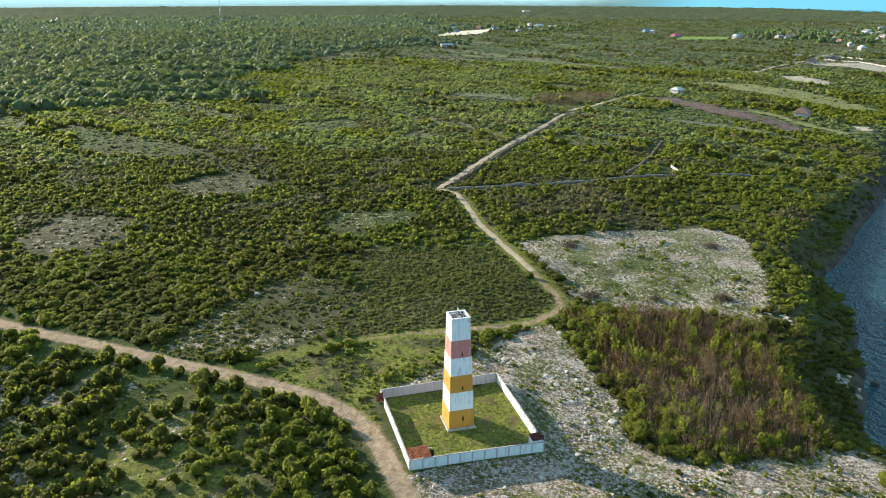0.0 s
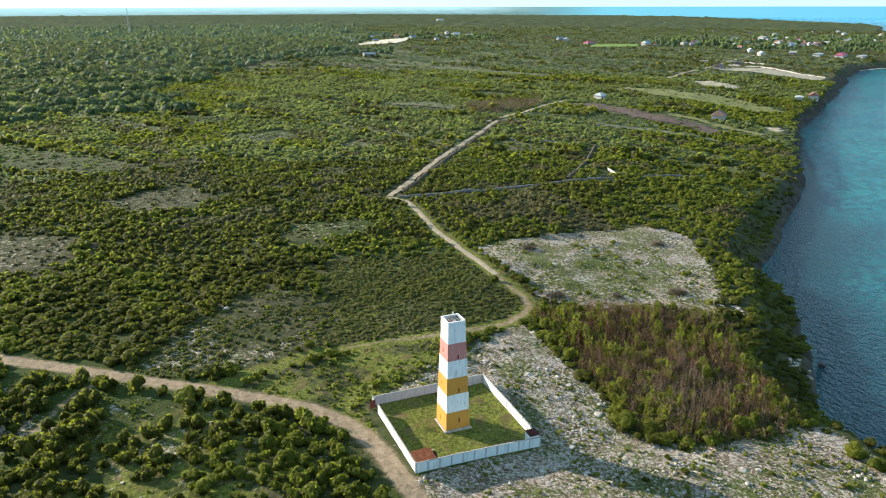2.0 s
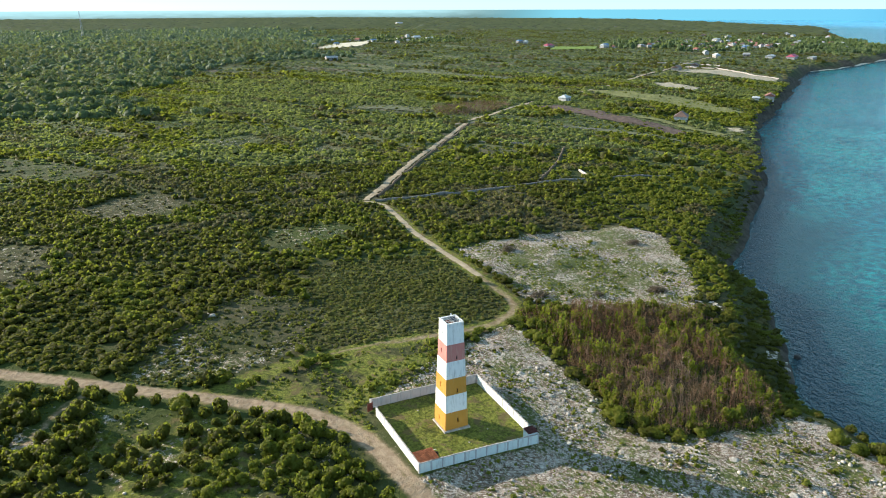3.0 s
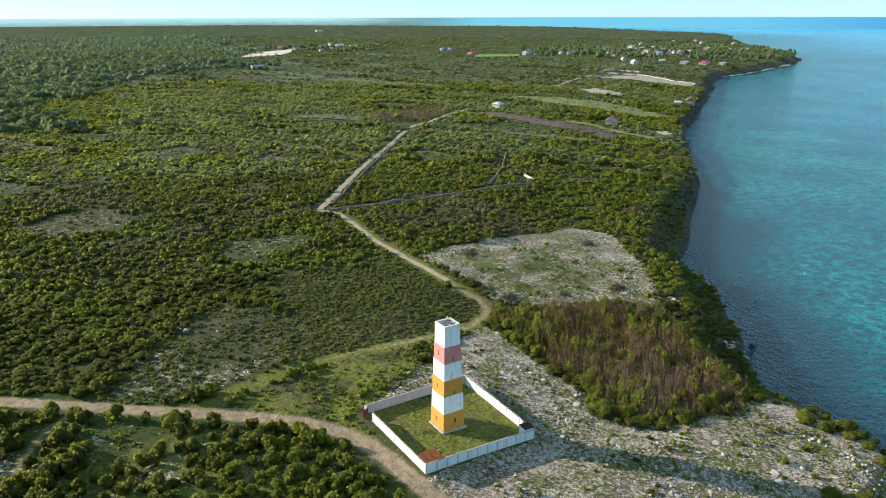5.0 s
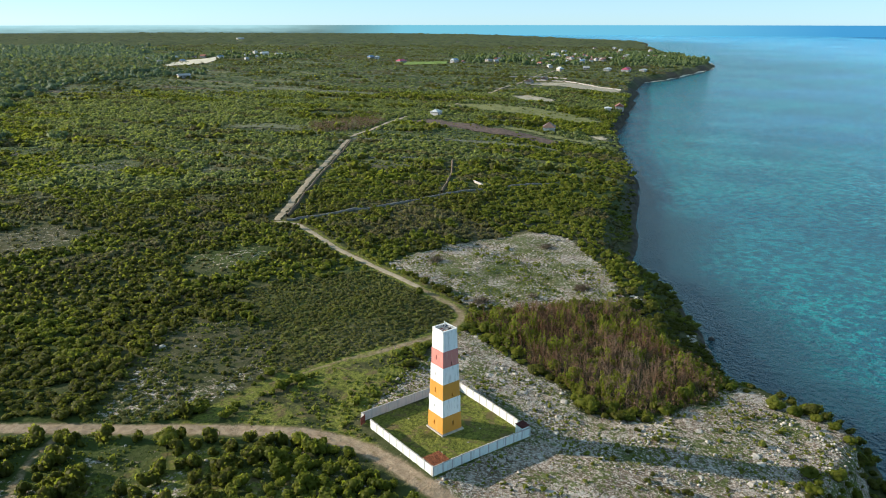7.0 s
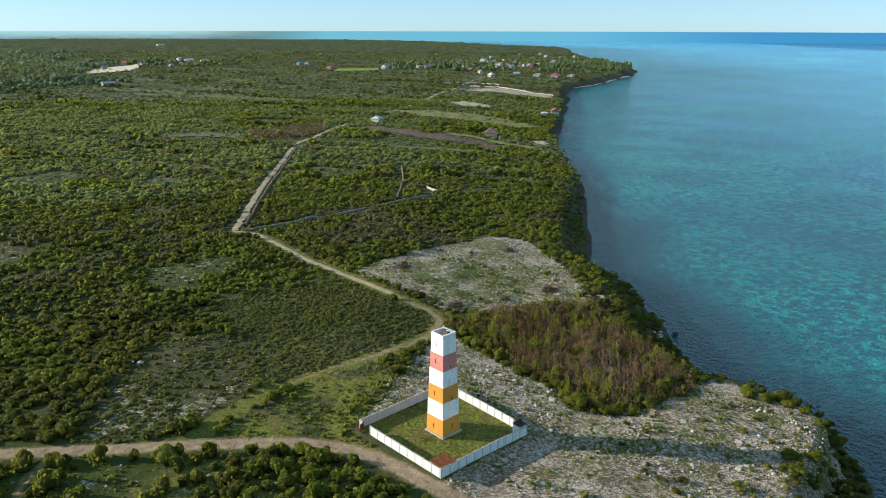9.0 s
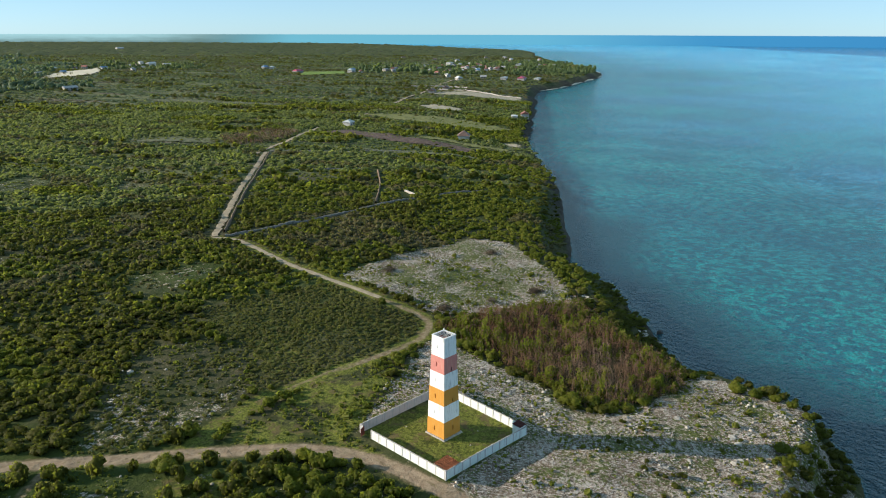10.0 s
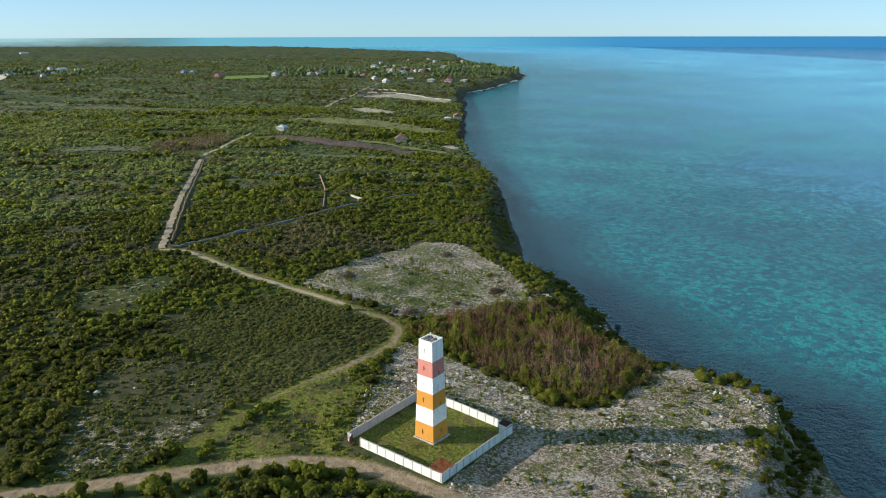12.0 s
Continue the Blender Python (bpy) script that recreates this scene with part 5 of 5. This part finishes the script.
# ---------------------------------------------------------------- stones
ROCKS = []
for s in range(5):
    v, f = ball(2, 0.0, s)
    q = np.random.default_rng(200 + s)
    v = v * (1, q.uniform(0.7, 1), q.uniform(0.5, 0.75))
    for _ in range(9):                       # flat broken faces
        d = q.normal(0, 1, 3)
        d /= np.linalg.norm(d)
        over = np.maximum(v @ d - q.uniform(0.45, 0.75), 0)
        v = v - over[:, None] * d
    v = v * (1 + q.normal(0, 0.11, (len(v), 1)))
    ROCKS.append(mesh_of("stone", v, f, M_STONE))
OUTCROPS = []
for s in range(5):
    q = np.random.default_rng(400 + s)
    v, f = ball(3, 0.0, s)
    crag = np.zeros(len(v))
    for _ in range(26):                      # a crust of knobs and notches
        d = q.normal(0, 1, 3)
        d /= np.linalg.norm(d)
        crag += q.choice((-0.10, 0.16)) * np.maximum(v @ d - q.uniform(0.75, 0.93), 0) / 0.15
    v = v * (1 + np.clip(crag, -0.35, 0.5) + q.normal(0, 0.035, len(v)))[:, None] * (1, q.uniform(0.55, 0.9), q.uniform(0.30, 0.42))
    OUTCROPS.append(mesh_of("outcrop", v, f, M_STONE))
r = np.random.default_rng(77)
PILES = [(2.5, -13.2, 1.1, 10), (17.5, -21.7, 2.0, 9), (29.7, -23.9, 1.9, 9), (34.7, -41.5, 2.4, 14), (20, -8, 1.6, 7), (27, 12, 2.0, 10), (49, 48, 2.6, 14), (0, -22, 1.2, 7),
         (112, 78, 3.2, 12), (33, -30, 1.4, 6), (22, -34, 1.5, 6), (-10.5, -13.2, 0.8, 5), (55, -43, 2.4, 10), (16, 18, 1.8, 7), (24, 3, 1.6, 8), (86.5, 4, 3.2, 22), (87.5, 26, 3.0, 14), (2, 17, 1.0, 5), (70, 46, 2.5, 8), (80, 36, 2.2, 9), (22, 14, 1.8, 8)]
for px, py, spread, n in PILES:
    for _ in range(int(n * 1.45)):
        x1, y1 = px + r.normal(0, spread * 0.55), py + r.normal(0, spread * 0.55)
        if max(abs(x1), abs(y1)) < 12:
            continue
        s = r.uniform(0.12, 0.36) * (1.9 if spread >= 3.0 else 1.2 if spread > 1.7 else 1.0)
        slope = px > 86 and py < 30
        ob = new("boulder", (OUTCROPS if slope else ROCKS)[int(r.integers(0, 5))])
        ob.matrix_basis = pose(x1, y1, ground_at(x1, y1) + s * (-0.1 if slope else 0.18), r.uniform(-25, 25), r.uniform(-25, 25), r.uniform(0, 360)) @ Matrix.Diagonal((s, s, s, 1))
        tagged(ob, "broken whitish coral rock lying on dry ground", "rock", "coral rocks")
for x1, y1, s in ((5.0, -4.2, 0.20), (0.2, -6.6, 0.22), (4.2, 2.6, 0.16), (-3.6, 6.4, 0.2)):
    ob = new("boulder", ROCKS[int(abs(x1)) % 5])
    ob.matrix_basis = pose(x1, y1, ground_at(x1, y1) + s * 0.2, 10, 5, 60 * x1) @ Matrix.Diagonal((s, s, s, 1))
    tagged(ob, "small whitish stone lying on yard grass", "rock", "coral rocks")
r = np.random.default_rng(78)
spots_at = [(px, py) for px, py, spread, n in PILES if spread >= 1.4] + [(26, 7), (19, 21), (30, 26), (14, -16), (25, -17), (38, -30), (46, -38), (50, -46), (40, -38), (28, -34), (8, -19), (60, 66), (76, 62), (92, 70), (98, 58), (66, 40), (54, 58), (88, 46), (103, 84), (70, 78), (22, 9), (23, -4), (13, 20)]
for px, py in spots_at:
    for _ in range(2):
        x1, y1, s = px + r.normal(0, 1.8), py + r.normal(0, 1.8), r.uniform(0.35, 0.85)
        if max(abs(x1), abs(y1)) < 13.5:
            continue
        ob = new("rock_outcrop", OUTCROPS[int(r.integers(0, 5))])
        ob.matrix_basis = pose(x1, y1, ground_at(x1, y1) - 0.05, r.uniform(-6, 6), r.uniform(-6, 6), r.uniform(0, 360)) @ Matrix.Diagonal((s, s, s * 0.8, 1))
        tagged(ob, "jagged whitish coral rock outcrop on dry ground", "rock", "coral rocks")
x, y, r = spots(0.95, 40, 260, 110, -60, 125, -62, 100)
p = np.where(inside(x, y, HEAD) > 0, 0.36, 0) + np.where(inside(x, y, CLEARING) > 0, 0.34, 0) + np.where(inside(x, y, HALF_OPEN) > 0, 0.06, 0) + np.where(inside(x, y, NEAR) > 0, 0.03, 0)
p *= 0.12 + 1.8 * smooth(lumps(x, y, 7, 71) * 0.65 + lumps(x, y, 2.5, 72) * 0.35, 0.46, 0.7)
p = np.where(np.maximum(abs(x), abs(y)) < 12, 0, p)
p = np.where(np.minimum(seg_dist(x, y, ROAD), seg_dist(x, y, TRACK)) < 1.5, 0, p)
ok = (r.uniform(0, 1, len(x)) < p) & (shore(x, y) > 1.5)
x, y = x[ok], y[ok]
k = r.lognormal(-1.85, 0.5, len(x))
CHIPS = []
for s in range(4):
    v, f = ball(1, 0.16, 300 + s)
    CHIPS.append((v * (1, 0.8, 0.6), f))
scatter("rubble", CHIPS, x, y, k, k, M_STONE, "loose whitish coral rubble", "rubble", -0.2)

SEA_ROCK = ROCKS[2].copy()
SEA_ROCK.materials[0] = plain("wet_dark_rock", (0.055, 0.050, 0.045), 0.5, 0.4, 2.0, bump=0.8)
ob = new("sea_rock", SEA_ROCK)
ob.matrix_basis = pose(96.2, 5.4, SEA_Z + 0.1, 5, 8, 40) @ Matrix.Diagonal((1.5, 1.2, 1.2, 1))
tagged(ob, "dark wave-cut rock standing in the sea", "rock")


PILE_SPOTS = [(48, 45.5, 2.2, 0.9, 1), (59, 80, 2.4, 1.0, 2), (81, 39, 2.6, 0.9, 3), (102, 74, 2.0, 0.7, 4), (63, 41, 1.0, 0.5, 5)]


def build_brush_pile(px, py, wide, tall, seed):
    """A heap of cut dead branches thrown together on bare ground."""
    q = np.random.default_rng(seed)
    V, F, n = [], [], 0
    for _ in range(int(48 * wide)):
        v, f = dead_bush(int(q.integers(0, 9999)), 3, 4)
        a, dist = q.uniform(0, 6.28), wide * q.uniform(0, 1) ** 0.7
        tip = Matrix.Rotation(q.uniform(0.7, 1.5), 3, "X")
        v = (v * 1.5) @ np.array(tip).T @ np.array(Matrix.Rotation(q.uniform(0, 6.28), 3, "Z")).T
        V.append(v + (np.cos(a) * dist, np.sin(a) * dist * 0.7, tall * (1 - dist / wide) * q.uniform(0.2, 0.9)))
        F.append(f + n)
        n += len(v)
    v = np.concatenate(V)
    v[:, 2] = np.maximum(v[:, 2], -0.05)
    ob = new("brush_pile", mesh_of("brush_pile", v, np.concatenate(F), M_BRUSH, {"tint": q.uniform(0.0, 0.9, len(v))}))
    ob.matrix_basis = pose(px, py, ground_at(px, py))
    tagged(ob, "dark brown heap of cut branches on stony ground", "brush pile", "brush piles", "stuff")


for px, py, wide, tall, seed in PILE_SPOTS:
    build_brush_pile(px, py, wide, tall, seed)

# ---------------------------------------------------------------- walls in the bush, buildings, mast
M_GREY = plain("grey_dry_stone", (0.185, 0.180, 0.165), 0.95, 0.5, 1.2, bump=0.8)
M_GREY_BROWN = plain("brown_dry_stone", (0.20, 0.145, 0.10), 0.95, 0.45, 1.2, bump=0.8)


def stone_wall(line, wide, tall, mat, label):
    """A low wall of heaped stones: a rough crest on two battered sides, with gaps and slumps in it."""
    pts = []
    for (ax, ay), (bx, by) in zip(line, line[1:]):
        n = max(1, int(math.hypot(bx - ax, by - ay) / 0.9))
        pts += [(ax + (bx - ax) * k / n, ay + (by - ay) * k / n) for k in range(n)]
    pts = np.array(pts + [line[-1]], float)
    q = np.random.default_rng(len(pts))
    tang = np.gradient(pts, axis=0)
    side = np.stack([-tang[:, 1], tang[:, 0]], 1) / np.linalg.norm(tang, axis=1)[:, None]
    top = tall * (0.45 + 0.75 * lumps(pts[:, 0], pts[:, 1], 7, 15)) * q.uniform(0.75, 1.2, len(pts))
    foot = height(pts[:, 0], pts[:, 1])
    rows = []
    for k, up in ((-1.0, -0.7), (-0.8, 0.5), (-0.45, 0.95), (0.45, 1.0), (0.8, 0.5), (1.0, -0.7)):
        p = pts + side * (wide / 2 * k + q.normal(0, 0.09, len(pts)))[:, None]
        rows.append(np.column_stack([p, foot + np.where(up < 0, -0.7, top * up)]))
    v, n = np.concatenate(rows), len(pts)
    i = np.concatenate([np.arange(n - 1) + r * n for r in range(5)])
    ob = new("wall_dry_stone", mesh_of("wall_dry_stone", v, np.stack([i, i + 1, i + n + 1, i + n], 1), mat))
    return tagged(ob, label, "stone wall", kind="structure")


for line, wide, tall, mat in zip(STONE_LINES, (1.0, 0.8, 1.1, 1.0, 0.7, 0.8), (0.8, 1.3, 0.7, 0.7, 0.7, 1.1), (M_GREY, M_GREY_BROWN, M_GREY, M_GREY, M_GREY, M_GREY_BROWN)):
    stone_wall(line, wide, tall, mat, "low tumbled dry-stone boundary wall among bushes")
for line in ([(592, 583), (608, 539), (604, 480), (604, 450)], [(607, 639), (637, 606), (643, 570)]):
    stone_wall(line, 0.8, 1.5, M_COPING, "long pale block wall round a far plot")


def build_stub_wall():
    t = thing("stub_wall", "short pale concrete block wall standing in bushes", "wall", pose(143.5, 158.5, ground_at(143.5, 158.5), 0, 0, 75))
    part("panel", box(-5, -0.2, -0.3, 5, 0.2, 0.95, 0.03), M_COPING, t)
    part("coping", box(-5.05, -0.26, 0.953, 5.05, 0.26, 1.08, 0.02), M_POST, t)


build_stub_wall()
ROOFS = {"rusty red": (0.27, 0.115, 0.085), "blue": (0.15, 0.25, 0.40), "white": (0.50, 0.52, 0.52), "grey": (0.34, 0.345, 0.35), "brown": (0.16, 0.105, 0.085), "pink": (0.46, 0.10, 0.16)}
ROOF_MATS = {k: plain("roof_" + k.replace(" ", "_"), c, 0.6, 0.25, 0.5) for k, c in ROOFS.items()}
M_HOUSE = [plain("house_wall_white", (0.50, 0.485, 0.455), 0.85, 0.2, 0.5), plain("house_wall_grey", (0.34, 0.32, 0.29), 0.9, 0.25, 0.5)]


def build_house(x, y, w, d, h, rise, turn, roof, wall=0, hip=False, label=""):
    """A one-storey house: walls, roof with eaves, windows and a door on both long sides."""
    t = thing("house", label or f"small one-storey house with a {roof} roof", "house", pose(x, y, ground_at(x, y) - 0.1, 0, 0, turn), "houses of the village")
    part("wall", box(-w / 2, -d / 2, -1.0, w / 2, d / 2, h), M_HOUSE[wall], t)
    bm = bmesh.new()
    e, k = 0.6, (d / 2 if hip else 0.0)
    low = [bm.verts.new(p) for p in ((-w / 2 - e, -d / 2 - e, h + 0.004), (w / 2 + e, -d / 2 - e, h + 0.004), (w / 2 + e, d / 2 + e, h + 0.004), (-w / 2 - e, d / 2 + e, h + 0.004))]
    top = [bm.verts.new((-w / 2 - e + k, 0, h + rise)), bm.verts.new((w / 2 + e - k, 0, h + rise))]
    for f in ((low[0], low[1], top[1], top[0]), (low[2], low[3], top[0], top[1]), (low[1], low[2], top[1]), (low[3], low[0], top[0]), (low[3], low[2], low[1], low[0])):
        bm.faces.new(f)
    part("roof", bm, ROOF_MATS[roof], t)
    for s in (-1, 1):
        for k in range(max(2, int(w / 4))):
            u = -w / 2 + (k + 0.5) * w / max(2, int(w / 4))
            part("door" if k == 0 else "window", box(u - 0.5, s * d / 2 - 0.04, 0.2 if k == 0 else 1.0, u + 0.5, s * d / 2 + 0.04, 2.2), M_DARK, t)
    return t


r_house = np.random.default_rng(5)
build_house(280, 370, 7.5, 6.5, 3.2, 2.0, 25, "white", 0, True, "white hip-roofed house standing above bushes")
build_house(299, 265, 10, 8, 3.0, 3.4, 40, "brown", 0, True, "white house with a steep dark brown hipped roof")
build_house(453, 329, 9, 7, 3.4, 2.4, 40, "rusty red", 0, False, "white seaside house with a red roof")
build_house(434, 326, 10, 5, 3.0, 0.4, 40, "white", 0, False, "flat white outbuilding near the cliff")
build_house(592, 1362, 20, 9, 6, 1.5, 20, "white", 0, False, "long white school block")
build_house(618, 1345, 18, 9, 5, 1.5, 5, "white", 0, False, "long white school block")
build_house(578, 1376, 7, 7, 9, 1.0, 10, "white", 0, True, "tall white block with a flat roof")
build_house(470, 1290, 11, 7, 3.4, 2, 10, "blue", 0, False)
build_house(604, 1385, 16, 6, 6, 2, 20, "white", 0, False, "long low white school hall")
build_house(1050, 2560, 26, 12, 6, 2, 10, "white", 0, False, "large white building far inland")
build_house(690, 1010, 18, 10, 4, 3, 15, "pink", 1, True, "low house with a dark pink roof beside the field")
build_house(232, 804, 14, 8, 3, 2, 0, "grey", 1)
build_house(300, 1105, 10, 6, 3, 2, 20, "grey", 1)
build_house(350, 1150, 9, 6, 3, 2, 30, "blue", 1)
build_house(552, 545, 15, 8, 3.4, 2.4, 35, "brown", 1, False, "long brown-roofed building beside a sandy plot")
build_house(605, 572, 14, 8, 3, 2.5, 40, "brown", 1)
build_house(851, 641, 30, 11, 3.6, 3.2, 30, "pink", 0, True, "low seaside building with a pink roof")
build_house(824, 655, 22, 9, 3.4, 1.2, 30, "white", 0, False, "long low white seaside building")
build_house(880, 632, 20, 8, 3.2, 1.0, 25, "white", 0, False, "long low white seaside building")
build_house(1103, 1033, 15, 11, 7.0, 1.6, 20, "white", 0, False, "tall white house block in a village")
build_house(1163, 890, 20, 12, 6.5, 1.6, 30, "white", 0, False, "tall white house block in a village")
build_house(954, 824, 13, 9, 4.5, 2.6, 25, "blue", 0, True, "house with a bright blue hipped roof")
build_house(725, 1165, 13, 8, 4, 2.6, 15, "blue", 1, True)
build_house(787, 979, 12, 8, 4, 2.6, 15, "blue", 0)
for hx, hy, roof in ((1297, 1189, "grey"), (1099, 999, "white"), (874, 829, "rusty red"), (934, 840, "white"), (1097, 926, "rusty red"), (1051, 873, "rusty red"), (1025, 837, "rusty red"),
                     (794, 747, "grey"), (1010, 850, "rusty red"), (1040, 890, "rusty red"), (1085, 880, "rusty red"), (1070, 950, "rusty red"), (930, 870, "brown"), (1140, 985, "rusty red"), (1010, 900, "grey"), (1130, 900, "rusty red"), (901, 912, "rusty red"), (892, 983, "rusty red"), (855, 963, "grey"), (785, 953, "rusty red"), (770, 962, "white"), (722, 1138, "white"),
                     (979, 951, "rusty red"), (965, 1000, "white"), (1445, 1136, "white"), (1223, 984, "white"), (1075, 900, "rusty red"), (1060, 925, "brown"), (1000, 862, "white"), (1120, 960, "grey")):
    build_house(hx, hy, r_house.uniform(9, 14), r_house.uniform(6, 9), r_house.uniform(3.0, 4.6), r_house.uniform(1.6, 3.2), r_house.uniform(5, 60), roof, int(r_house.uniform(0, 1) < 0.3), r_house.uniform(0, 1) < 0.5)
names = ["rusty red", "rusty red", "white", "grey", "grey", "brown", "white", "grey", "brown"]
CENTRES = [(1060, 900, 80, 14), (1110, 1010, 90, 12), (900, 950, 60, 5), (1250, 1000, 120, 16), (1450, 1150, 140, 12), (800, 720, 40, 2), (1210, 860, 60, 6), (430, 1250, 60, 6), (560, 1350, 50, 4)]
for cx, cy, spread, n in CENTRES:
    for _ in range(n):
        hx, hy = cx + r_house.normal(0, spread), cy + r_house.normal(0, spread * 0.7)
        if float(shore(np.array([hx]), np.array([hy]))[0]) < 25:
            continue
        build_house(hx, hy, r_house.uniform(6.5, 12), r_house.uniform(5, 7.5), r_house.uniform(2.6, 3.6), r_house.uniform(1.5, 3.0), r_house.uniform(0, 180), names[int(r_house.integers(0, 9))], int(r_house.uniform(0, 1) < 0.5), r_house.uniform(0, 1) < 0.5)


def build_mast():
    z = ground_at(-38, 1598)
    t = thing("radio_mast", "tall thin lattice radio mast above far woods", "mast", pose(-38, 1598, z))
    for k in range(3):
        a = k * 2.0944
        part("leg", rod((3.0 * math.cos(a), 3.0 * math.sin(a), -1), (0.6 * math.cos(a), 0.6 * math.sin(a), 55), 0.3, 0.2, 5), M_STEEL, t)
    for k in range(9):
        q = 3.0 - 2.4 * k / 9
        bm = bmesh.new()
        for j in range(3):
            a, b = j * 2.0944, (j + 1) * 2.0944
            rod((q * math.cos(a), q * math.sin(a), k * 6), ((q - 0.26) * math.cos(b), (q - 0.26) * math.sin(b), k * 6 + 6), 0.12, None, 4, bm)
        part("brace", bm, M_STEEL, t)


build_mast()
